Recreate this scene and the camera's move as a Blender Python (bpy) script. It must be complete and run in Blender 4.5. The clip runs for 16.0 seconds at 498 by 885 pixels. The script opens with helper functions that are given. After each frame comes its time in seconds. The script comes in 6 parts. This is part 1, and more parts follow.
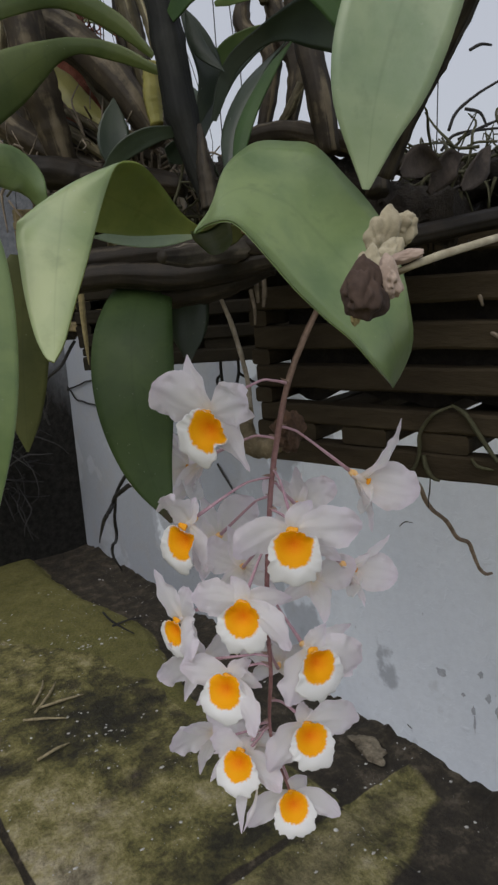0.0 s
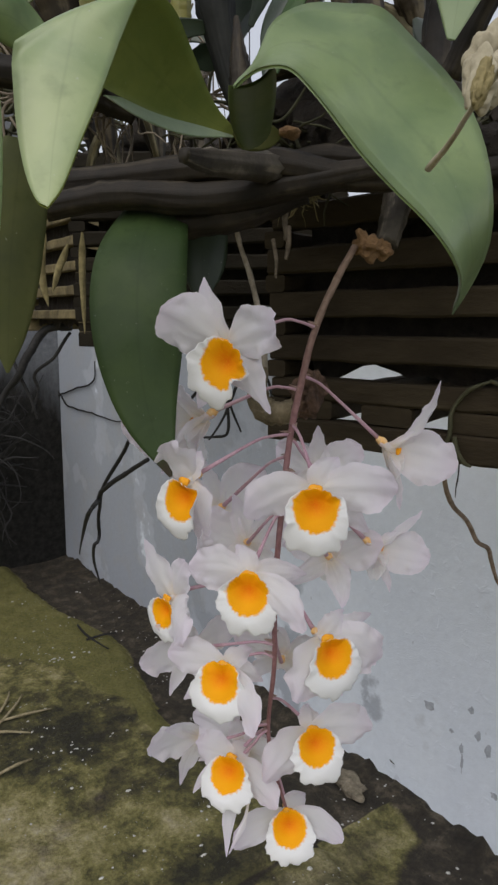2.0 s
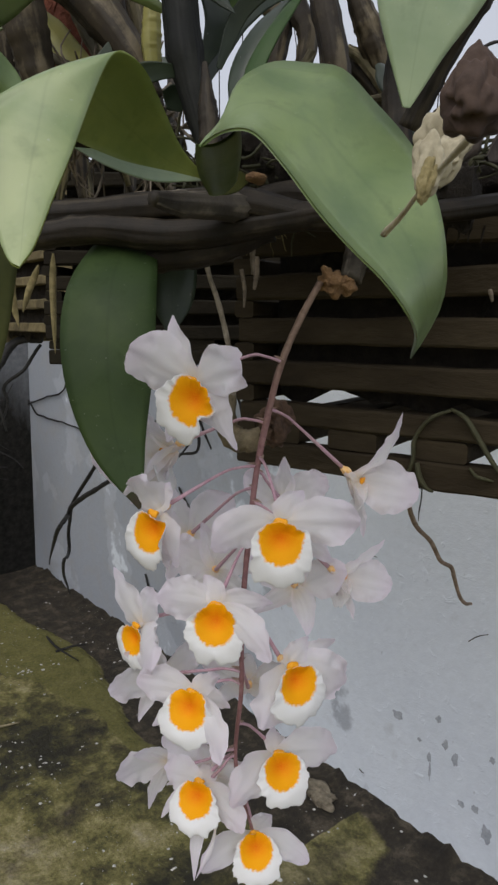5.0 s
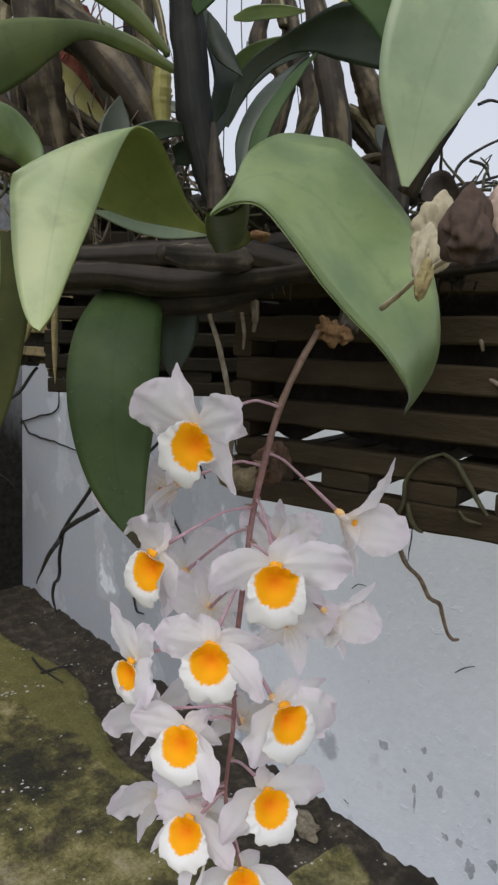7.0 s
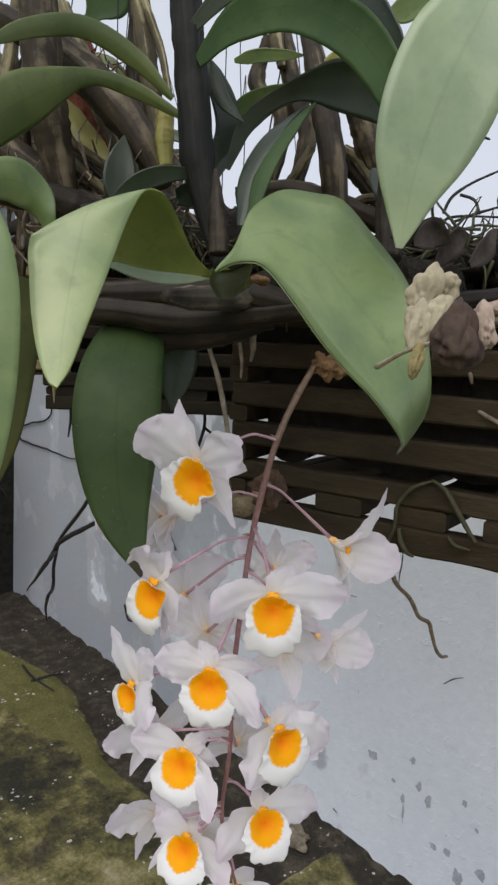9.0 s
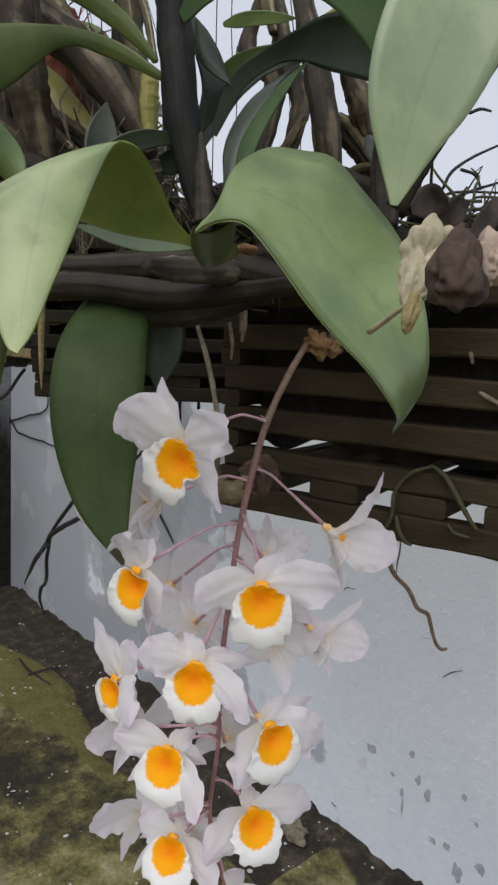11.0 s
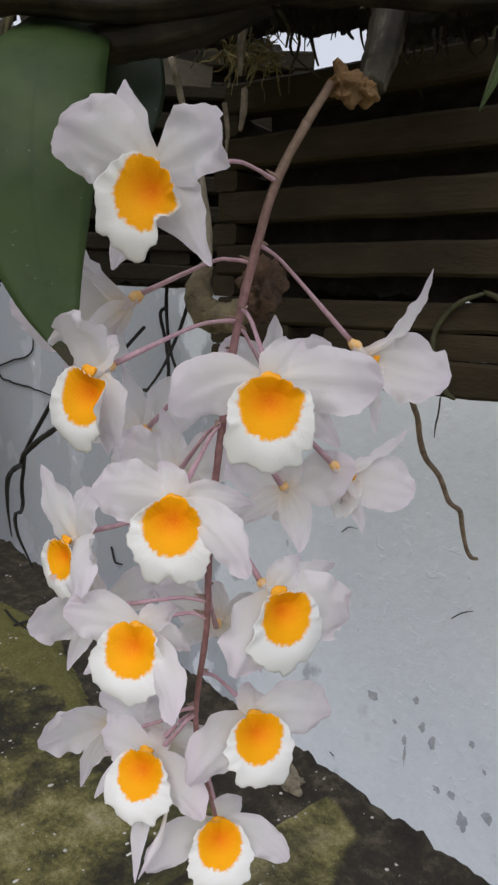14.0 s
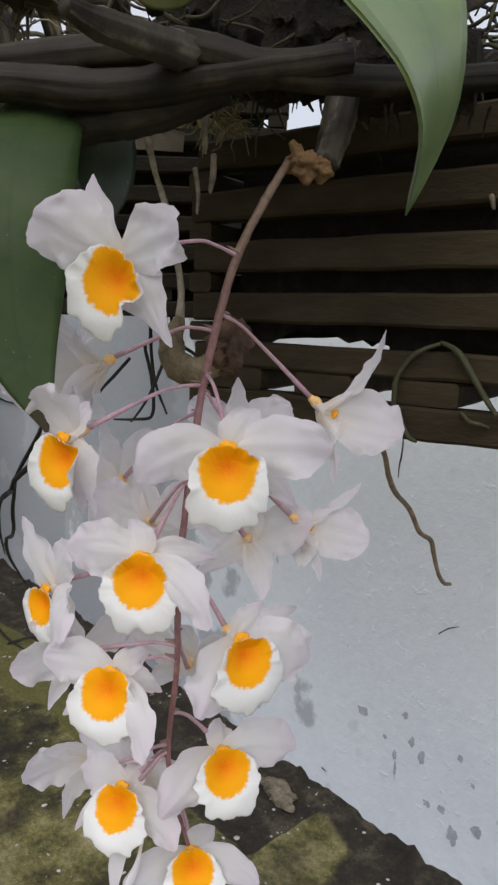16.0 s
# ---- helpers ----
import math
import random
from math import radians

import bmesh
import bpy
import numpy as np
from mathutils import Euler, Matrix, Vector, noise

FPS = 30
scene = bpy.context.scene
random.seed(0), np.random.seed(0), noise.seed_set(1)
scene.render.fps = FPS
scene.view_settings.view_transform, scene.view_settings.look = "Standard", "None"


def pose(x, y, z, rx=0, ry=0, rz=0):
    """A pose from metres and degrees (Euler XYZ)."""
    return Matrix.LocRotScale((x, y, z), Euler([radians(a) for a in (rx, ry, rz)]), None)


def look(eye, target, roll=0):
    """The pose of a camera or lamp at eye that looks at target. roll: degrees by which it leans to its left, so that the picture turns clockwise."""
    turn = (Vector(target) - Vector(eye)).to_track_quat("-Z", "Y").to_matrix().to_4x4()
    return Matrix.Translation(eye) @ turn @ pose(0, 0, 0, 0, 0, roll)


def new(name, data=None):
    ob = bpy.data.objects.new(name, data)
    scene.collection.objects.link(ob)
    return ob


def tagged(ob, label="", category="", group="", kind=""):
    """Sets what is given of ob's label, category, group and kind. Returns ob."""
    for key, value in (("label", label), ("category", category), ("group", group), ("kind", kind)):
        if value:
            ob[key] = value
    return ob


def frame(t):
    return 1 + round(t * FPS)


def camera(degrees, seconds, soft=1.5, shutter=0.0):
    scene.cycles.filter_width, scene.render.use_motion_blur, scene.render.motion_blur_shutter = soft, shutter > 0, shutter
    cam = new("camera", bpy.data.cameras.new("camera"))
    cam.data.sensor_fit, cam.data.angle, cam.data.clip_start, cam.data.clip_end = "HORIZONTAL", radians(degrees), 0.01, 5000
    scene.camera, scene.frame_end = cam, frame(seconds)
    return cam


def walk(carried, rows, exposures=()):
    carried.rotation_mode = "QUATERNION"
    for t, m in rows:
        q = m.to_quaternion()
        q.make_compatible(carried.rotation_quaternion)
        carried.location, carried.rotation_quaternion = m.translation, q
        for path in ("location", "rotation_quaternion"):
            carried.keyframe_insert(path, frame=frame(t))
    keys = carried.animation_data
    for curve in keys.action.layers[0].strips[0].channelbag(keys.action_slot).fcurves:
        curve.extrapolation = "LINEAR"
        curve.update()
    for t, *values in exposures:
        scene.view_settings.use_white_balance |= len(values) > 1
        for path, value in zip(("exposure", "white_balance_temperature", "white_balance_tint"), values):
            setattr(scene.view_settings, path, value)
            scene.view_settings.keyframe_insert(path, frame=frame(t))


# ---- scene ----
cam = camera(39.72, 16.0, soft=2.5)
PATH = [
    (0, (0.20803, -0.78759, 0.79281), (-0.02955, -0.61749, 0.72482), -4.60),
    (0.5, (0.18203, -0.78926, 0.75792), (-0.05188, -0.61802, 0.68071), -2.50),
    (1, (0.17559, -0.78940, 0.74740), (-0.05970, -0.61781, 0.67533), -0.75),
    (1.5, (0.17318, -0.77303, 0.74997), (-0.06227, -0.59889, 0.68486), -0.48),
    (2, (0.17370, -0.77725, 0.75573), (-0.06252, -0.60104, 0.69965), -0.61),
    (2.5, (0.16868, -0.77605, 0.75492), (-0.06466, -0.59703, 0.69573), -0.22),
    (3, (0.17461, -0.77538, 0.75912), (-0.05615, -0.59248, 0.70171), -0.52),
    (3.5, (0.17647, -0.77981, 0.76444), (-0.05409, -0.59551, 0.71080), -0.68),
    (4, (0.17856, -0.77886, 0.76578), (-0.05222, -0.59479, 0.71234), -0.58),
    (6.5, (0.17789, -0.77854, 0.76962), (-0.04833, -0.58763, 0.72087), 1.20),
    (7, (0.18196, -0.78536, 0.77597), (-0.04575, -0.59521, 0.73137), 1.40),
    (7.5, (0.18297, -0.78336, 0.77586), (-0.04347, -0.59195, 0.73017), 1.57),
    (8, (0.18604, -0.78583, 0.77945), (-0.04011, -0.59363, 0.73566), 1.70),
    (8.5, (0.18163, -0.79469, 0.78401), (-0.04671, -0.60499, 0.74074), 2.38),
    (9, (0.18658, -0.79356, 0.78820), (-0.03882, -0.60019, 0.74572), 1.93),
    (11.5, (0.17437, -0.76992, 0.77509), (-0.05066, -0.57718, 0.72805), 1.68),
    (12, (0.16375, -0.75724, 0.74177), (-0.06433, -0.57212, 0.68083), 0.48),
    (12.5, (0.13673, -0.75882, 0.71730), (-0.08999, -0.57414, 0.65028), 1.66),
    (13, (0.12123, -0.74541, 0.69854), (-0.10205, -0.55981, 0.62303), 1.95),
    (13.5, (0.13107, -0.73469, 0.71031), (-0.08713, -0.53777, 0.65022), 2.09),
    (14, (0.13034, -0.73953, 0.71588), (-0.09089, -0.54561, 0.65711), 2.16),
    (14.5, (0.13460, -0.74020, 0.72071), (-0.08824, -0.54802, 0.66231), 1.91),
    (15, (0.13850, -0.74302, 0.72910), (-0.08403, -0.54985, 0.67285), 1.72),
    (15.5, (0.14211, -0.74098, 0.72959), (-0.07968, -0.54695, 0.67338), 1.52),
    (16, (0.14512, -0.74137, 0.73197), (-0.07530, -0.54523, 0.67770), 1.58),
]
walk(cam, [(t, look(eye, target, roll)) for t, eye, target, roll in PATH], exposures=[(0.0, -0.25), (1.0, -0.04), (2.0, -0.03), (4.0, -0.08), (7.0, 0.17), (9.0, 0.21), (12.0, 0.12), (12.5, 0.18), (14.0, 0.15), (14.5, 0.20), (16.0, 0.21)])

# ---- world and light: a bright overcast day ----
world = bpy.data.worlds.new("overcast_sky")
scene.world = world
world.use_nodes = True
wn = world.node_tree.nodes
sky = wn.new("ShaderNodeTexSky")
sky.sky_type = "NISHITA"
sky.sun_disc = False
sky.sun_elevation = radians(62)
sky.sun_rotation = radians(150)
sky.dust_density = 4.0
wn["Background"].inputs["Strength"].default_value = 0.12
cloud = wn.new("ShaderNodeMix")
cloud.data_type = "RGBA"
cloud.inputs[0].default_value = 0.78
cloud.inputs[7].default_value = (5.80, 5.98, 6.55, 1.0)
world.node_tree.links.new(sky.outputs["Color"], cloud.inputs[6])
world.node_tree.links.new(cloud.outputs[2], wn["Background"].inputs["Color"])
sun_data = bpy.data.lights.new("sun", "SUN")
sun_data.energy, sun_data.angle, sun_data.color = 1.5, radians(60), (1.0, 0.965, 0.93)
sun = new("sun", sun_data)
sun.matrix_world = look((1.25, -1.75, 2.25), (0, 0, 0))


# ---- materials ----
class Nodes:
    """A short way to write a node material."""

    def __init__(self, name, rough=0.6, metal=0.0, spec=0.5):
        self.mat = bpy.data.materials.new(name)
        self.mat.use_nodes = True
        self.tree = self.mat.node_tree
        self.shader = self.tree.nodes["Principled BSDF"]
        self.shader.inputs["Roughness"].default_value = rough
        self.shader.inputs["Metallic"].default_value = metal
        self.shader.inputs["Specular IOR Level"].default_value = spec

    def add(self, kind, **values):
        node = self.tree.nodes.new("ShaderNode" + kind)
        for key, value in values.items():
            node.inputs[key.replace("_", " ")].default_value = value
        return node

    def link(self, a, b):
        self.tree.links.new(a, b)

    def coords(self, which="Object", scale=(1, 1, 1)):
        c = self.add("TexCoord")
        m = self.add("Mapping")
        m.inputs["Scale"].default_value = scale
        self.link(c.outputs[which], m.inputs["Vector"])
        return m.outputs["Vector"]

    def noise(self, scale, detail=4.0, rough=0.6, vector=None, distortion=0.0):
        n = self.add("TexNoise", Scale=scale, Detail=detail, Roughness=rough, Distortion=distortion)
        if vector is not None:
            self.link(vector, n.inputs["Vector"])
        return n.outputs["Fac"]

    def ramp(self, fac, stops):
        r = self.add("ValToRGB")
        el = r.color_ramp.elements
        while len(el) < len(stops):
            el.new(0.5)
        for e, (p, c) in zip(el, stops):
            e.position, e.color = p, (*c, 1) if len(c) == 3 else c
        self.link(fac, r.inputs["Fac"])
        return r.outputs["Color"]

    def mix(self, fac, a, b, mode="MIX"):
        m = self.tree.nodes.new("ShaderNodeMix")
        m.data_type, m.blend_type = "RGBA", mode
        for socket, v in ((m.inputs[0], fac), (m.inputs[6], a), (m.inputs[7], b)):
            if isinstance(v, (int, float)):
                socket.default_value = v
            elif isinstance(v, tuple):
                socket.default_value = (*v, 1)
            else:
                self.link(v, socket)
        return m.outputs[2]

    def math(self, op, a, b=0.0):
        m = self.tree.nodes.new("ShaderNodeMath")
        m.operation = op
        for socket, v in zip(m.inputs, (a, b)):
            if isinstance(v, (int, float)):
                socket.default_value = v
            else:
                self.link(v, socket)
        return m.outputs[0]

    def attr(self, name):
        a = self.add("Attribute")
        a.attribute_name = name
        return a.outputs["Fac"]

    def color(self, out):
        self.link(out, self.shader.inputs["Base Color"])
        return self

    def rough(self, out):
        self.link(out, self.shader.inputs["Roughness"])
        return self

    def bump(self, height, strength=0.3, distance=0.002):
        b = self.add("Bump", Strength=strength, Distance=distance)
        self.link(height, b.inputs["Height"])
        self.link(b.outputs["Normal"], self.shader.inputs["Normal"])
        return self

    def translucent(self, color, amount):
        t = self.add("BsdfTranslucent")
        if isinstance(color, tuple):
            t.inputs["Color"].default_value = (*color, 1)
        else:
            self.link(color, t.inputs["Color"])
        m = self.add("MixShader")
        m.inputs["Fac"].default_value = amount
        self.link(self.shader.outputs[0], m.inputs[1])
        self.link(t.outputs[0], m.inputs[2])
        self.link(m.outputs[0], self.tree.nodes["Material Output"].inputs["Surface"])
        return self


def plaster_material():
    n = Nodes("white_limewash", 0.75)
    v = n.coords()
    big = n.noise(2.2, 5, 0.6, v)
    mid = n.noise(16, 7, 0.68, v, 0.1)
    fine = n.noise(70, 6, 0.72, v)
    base = n.ramp(big, [(0.3, (0.66, 0.71, 0.785)), (0.7, (0.79, 0.84, 0.90))])
    sep = n.add("SeparateXYZ")
    n.link(v, sep.inputs[0])
    # worn in flat sharp-edged layers; far also paints in the inner corner's shade
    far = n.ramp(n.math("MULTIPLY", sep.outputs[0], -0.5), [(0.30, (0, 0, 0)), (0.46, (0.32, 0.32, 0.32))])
    worn_and_shade = n.math("ADD", n.noise(5, 8, 0.52, n.coords(scale=(1, 1, 0.9)), 0.1), far)
    base = n.mix(n.ramp(worn_and_shade, [(0.665, (0, 0, 0)), (0.690, (0.72, 0.72, 0.72))]), base, (0.32, 0.345, 0.39))
    base = n.mix(n.ramp(worn_and_shade, [(0.750, (0, 0, 0)), (0.775, (0.55, 0.55, 0.55))]), base, (0.30, 0.325, 0.37))
    grime_and_shade = n.math("ADD", n.noise(13, 8, 0.62, v, 0.3), n.math("MULTIPLY", n.math("SUBTRACT", far, 0.1), 0.45))
    base = n.mix(n.ramp(grime_and_shade, [(0.58, (0, 0, 0)), (0.72, (0.40, 0.40, 0.40))]), base, (0.38, 0.38, 0.38))
    spots = n.noise(60, 2, 0.5, n.coords(scale=(1, 1, 0.5)))
    base = n.mix(n.ramp(spots, [(0.72, (0, 0, 0)), (0.76, (0.5, 0.5, 0.5))]), base, (0.25, 0.26, 0.28))
    n.color(n.mix(0.12, base, n.ramp(fine, [(0.3, (0.6, 0.6, 0.6)), (0.6, (1.1, 1.1, 1.1))]), "MULTIPLY"))
    pits = n.ramp(n.noise(46, 4, 0.6, n.coords(scale=(1, 1, 0.8)), 0.9), [(0.60, (0, 0, 0)), (0.70, (1, 1, 1))])
    n.bump(n.math("ADD", n.math("ADD", n.math("MULTIPLY", mid, 1.6), n.math("MULTIPLY", fine, 0.25)), n.math("MULTIPLY", pits, 0.45)), 0.36, 0.004)
    return n.mat


def ground_material():
    n = Nodes("mossy_concrete", 0.85)
    v = n.coords()
    moss = n.noise(6.5, 7, 0.68, v, 0.15)
    mid = n.noise(24, 9, 0.74, v, 0.1)
    fine = n.noise(160, 6, 0.75, v)
    dirt = n.ramp(mid, [(0.32, (0.016, 0.012, 0.007)), (0.52, (0.052, 0.041, 0.025)), (0.66, (0.15, 0.122, 0.082))])
    shade = n.math("ADD", mid, n.math("MULTIPLY", n.math("SUBTRACT", n.attr("growth"), 0.5), 0.42))
    green = n.ramp(shade, [(0.26, (0.030, 0.027, 0.012)), (0.40, (0.115, 0.105, 0.034)), (0.51, (0.27, 0.245, 0.080)), (0.62, (0.45, 0.395, 0.19)), (0.74, (0.58, 0.51, 0.33))])
    olive = n.ramp(mid, [(0.30, (0.13, 0.124, 0.026)), (0.75, (0.27, 0.25, 0.078))])
    crumbs = n.ramp(moss, [(0.30, (0, 0, 0)), (0.46, (1, 1, 1))])
    base = n.mix(crumbs, dirt, green)
    base = n.mix(n.ramp(n.math("ADD", n.attr("gutter"), n.math("MULTIPLY", n.math("SUBTRACT", moss, 0.5), 1.3)), [(0.42, (0, 0, 0)), (0.6, (1, 1, 1))]), base, dirt)
    base = n.mix(n.ramp(n.math("ADD", n.attr("olive"), n.math("MULTIPLY", n.math("SUBTRACT", mid, 0.5), 0.5)), [(0.46, (0, 0, 0)), (0.54, (1, 1, 1))]), base, olive)
    base = n.mix(n.math("MULTIPLY", n.attr("tan"), 0.85), base, n.ramp(mid, [(0.3, (0.11, 0.092, 0.045)), (0.7, (0.36, 0.31, 0.185))]))
    n.color(n.mix(0.55, base, n.ramp(fine, [(0.32, (0.25, 0.25, 0.25)), (0.68, (1.25, 1.25, 1.25))]), "MULTIPLY"))
    n.bump(n.math("ADD", n.math("MULTIPLY", mid, 2.5), fine), 0.9, 0.008)
    return n.mat


def plain_material(name, a, b, scale, rough=0.6, bump=0.4, distance=0.001, stretch=(1, 1, 1), spec=0.4):
    n = Nodes(name, rough, 0.0, spec)
    v = n.coords(scale=stretch)
    f = n.noise(scale, 6, 0.65, v, 0.3)
    g = n.noise(scale * 6, 4, 0.7, v)
    c = n.ramp(f, [(0.3, a), (0.7, b)])
    n.color(n.mix(0.3, c, n.ramp(g, [(0.3, (0.35, 0.35, 0.35)), (0.7, (1.1, 1.1, 1.1))]), "MULTIPLY"))
    n.bump(n.math("ADD", f, g), bump, distance)
    return n.mat


def leaf_material(name, dark, light, sheen=0.42, coat=0.35, scorched=False):
    n = Nodes(name, sheen, 0.0, 0.5 if coat else 0.28)
    uv = n.coords("UV")
    v = n.coords()
    patch = n.noise(85, 5, 0.65, v)
    veins = n.noise(9, 3, 0.6, n.coords("UV", (14, 0.7, 1)))
    base = n.mix(n.ramp(patch, [(0.3, (0, 0, 0)), (0.7, (1, 1, 1))]), dark, light)
    big = n.noise(34, 4, 0.6, v, 0.4)
    base = n.mix(n.ramp(big, [(0.40, (0, 0, 0)), (0.64, (0.85, 0.85, 0.85))]), base, (light[0] * 1.34, light[1] * 1.24, light[2] * 1.18))
    base = n.mix(n.ramp(veins, [(0.35, (0.0, 0.0, 0.0)), (0.8, (0.06, 0.06, 0.06))]), base, tuple(min(1, c * 1.7 + 0.01) for c in light))
    sep = n.add("SeparateXYZ")
    n.link(uv, sep.inputs[0])
    rib = n.math("ABSOLUTE", n.math("SUBTRACT", sep.outputs[0], 0.5))
    ribmask = n.ramp(rib, [(0.0, (1, 1, 1)), (0.028, (0, 0, 0))])
    base = n.mix(n.math("MULTIPLY", ribmask, 0.22), base, tuple(c * 0.55 for c in dark))
    n.shader.inputs["Coat Weight"].default_value = coat
    n.shader.inputs["Coat Roughness"].default_value = 0.32
    bruise = n.noise(170, 3, 0.6, v)
    base = n.mix(n.ramp(bruise, [(0.56, (0, 0, 0)), (0.74, (0.40, 0.40, 0.40))]), base, tuple(c * 0.62 for c in dark))
    n.rough(n.ramp(patch, [(0.3, (sheen * 0.8,) * 3), (0.7, (min(0.9, sheen * 1.35),) * 3)]))
    specks = n.noise(900, 2, 0.5, v)
    base = n.mix(n.ramp(specks, [(0.73, (0, 0, 0)), (0.78, (0.35, 0.35, 0.35))]), base, (0.5, 0.52, 0.45))
    if scorched:
        base = n.mix(n.ramp(n.math("ADD", sep.outputs[1], n.math("MULTIPLY", n.math("SUBTRACT", patch, 0.5), 0.06)), [(0.93, (0, 0, 0)), (0.975, (0.9, 0.9, 0.9))]), base, (0.045, 0.030, 0.018))
    n.color(base)
    n.bump(n.math("SUBTRACT", veins, n.math("MULTIPLY", ribmask, 0.8)), 0.035, 0.0008)
    n.translucent(tuple(c * 1.3 for c in light), 0.18)
    return n.mat


def cane_material(name, dark, mid, pale, amount):
    """A dried cane: dark skin under broad pale lengthwise strips of old papery sheath, torn and stained."""
    n = Nodes(name, 0.62, 0.0, 0.3)
    v = n.coords()
    strips = n.noise(1.0, 3, 0.5, n.coords("UV", (6.5, 1.1, 1)), 0.5)
    patch = n.noise(60, 5, 0.6, v)
    fine = n.noise(420, 4, 0.65, n.coords(scale=(1, 1, 0.5)))
    base = n.mix(n.ramp(patch, [(0.35, (0, 0, 0)), (0.65, (1, 1, 1))]), dark, mid)
    base = n.mix(n.ramp(n.math("ADD", strips, n.math("MULTIPLY", n.math("SUBTRACT", patch, 0.5), 0.6)), [(0.55, (0, 0, 0)), (0.66, (amount, amount, amount))]), base, pale)
    n.color(n.mix(0.4, base, n.ramp(fine, [(0.3, (0.45, 0.45, 0.45)), (0.7, (1.2, 1.2, 1.2))]), "MULTIPLY"))
    n.bump(n.math("ADD", strips, n.math("MULTIPLY", fine, 0.25)), 0.7, 0.0012)
    return n.mat


def petal_material():
    """Thin white petals: creamy at the base, faintly lilac towards the tip and along the rim, with fine lengthwise veins."""
    n = Nodes("white_lilac_petal", 0.7, 0.0, 0.16)
    uv = n.coords("UV")
    sep = n.add("SeparateXYZ")
    n.link(uv, sep.inputs[0])
    veins = n.noise(7, 3, 0.55, n.coords("UV", (17, 0.5, 1)))
    tip = n.ramp(sep.outputs[1], [(0.0, (0.94, 0.84, 0.62)), (0.24, (0.965, 0.95, 0.915)), (0.62, (0.96, 0.94, 0.965)), (1.0, (0.90, 0.80, 0.935))])
    rim = n.math("ABSOLUTE", n.math("SUBTRACT", sep.outputs[0], 0.5))
    base = n.mix(n.ramp(rim, [(0.25, (0, 0, 0)), (0.5, (0.45, 0.45, 0.45))]), tip, (0.93, 0.855, 0.96))
    base = n.mix(n.ramp(veins, [(0.35, (0, 0, 0)), (0.75, (0.55, 0.55, 0.55))]), base, (0.92, 0.89, 0.945))
    blush = n.noise(140, 3, 0.6, n.coords())
    base = n.mix(n.ramp(blush, [(0.46, (0, 0, 0)), (0.74, (0.30, 0.30, 0.30))]), base, (0.91, 0.855, 0.94))
    n.color(base)
    n.bump(n.math("ADD", veins, blush), 0.34, 0.0009)
    n.translucent(n.mix(0.35, base, (0.98, 0.965, 0.97)), 0.54)
    return n.mat


def lip_material():
    n = Nodes("white_lip_with_yolk_yellow_disc", 0.62, 0.0, 0.2)
    v = n.coords()
    wob = n.noise(900, 3, 0.6, v)
    fibre = n.noise(2200, 3, 0.65, v)
    m = n.math("ADD", n.attr("disc"), n.math("MULTIPLY", n.math("SUBTRACT", wob, 0.5), 0.40))
    yellow = n.ramp(n.attr("throat"), [(0.0, (1.0, 0.43, 0.0)), (0.45, (1.0, 0.34, 0.0)), (1.0, (0.92, 0.19, 0.0))])
    yellow = n.mix(n.ramp(fibre, [(0.40, (0, 0, 0)), (0.70, (0.40, 0.40, 0.40))]), yellow, (1.0, 0.50, 0.004))
    base = n.mix(n.ramp(m, [(0.40, (0, 0, 0)), (0.58, (1, 1, 1))]), (0.86, 0.86, 0.86), yellow)
    n.color(base)
    n.bump(fibre, 0.35, 0.0004)
    n.translucent(base, 0.22)
    return n.mat


def stem_material():
    """Brown where the stem is old, mauve among the flowers, dulled by fine grey scurf."""
    n = Nodes("brown_to_mauve_flower_stem", 0.55, 0.0, 0.35)
    v = n.coords()
    sep = n.add("SeparateXYZ")
    n.link(v, sep.inputs[0])
    f = n.noise(260, 5, 0.65, v, 0.3)
    old = n.ramp(f, [(0.3, (0.11, 0.070, 0.048)), (0.7, (0.24, 0.165, 0.115))])
    young = n.ramp(f, [(0.3, (0.17, 0.075, 0.075)), (0.7, (0.31, 0.165, 0.165))])
    height = n.math("ADD", sep.outputs[2], n.math("MULTIPLY", f, 0.02))
    n.color(n.mix(n.ramp(height, [(0.725, (1, 1, 1)), (0.765, (0, 0, 0))]), old, young))
    n.bump(f, 0.4, 0.0005)
    return n.mat


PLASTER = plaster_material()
GROUND = ground_material()
def side_wall_material():
    """Grey plaster, black with mould from the foot up, in fuzzy streaks."""
    n = Nodes("grey_plaster_with_black_mould", 0.9, 0.0, 0.2)
    v = n.coords()
    sep = n.add("SeparateXYZ")
    n.link(v, sep.inputs[0])
    streak = n.noise(9, 7, 0.7, n.coords(scale=(1, 1, 0.35)))
    fine = n.noise(60, 6, 0.7, v)
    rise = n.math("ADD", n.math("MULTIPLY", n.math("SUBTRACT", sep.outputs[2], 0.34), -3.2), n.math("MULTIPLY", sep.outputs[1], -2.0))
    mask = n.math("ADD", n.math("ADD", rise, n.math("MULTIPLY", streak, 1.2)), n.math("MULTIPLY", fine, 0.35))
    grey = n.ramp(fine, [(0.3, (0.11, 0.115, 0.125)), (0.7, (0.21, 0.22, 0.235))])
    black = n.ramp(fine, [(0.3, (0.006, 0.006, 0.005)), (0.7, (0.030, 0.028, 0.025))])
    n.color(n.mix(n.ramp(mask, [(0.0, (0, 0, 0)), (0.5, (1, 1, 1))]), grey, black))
    n.bump(n.math("ADD", streak, fine), 0.6, 0.006)
    return n.mat


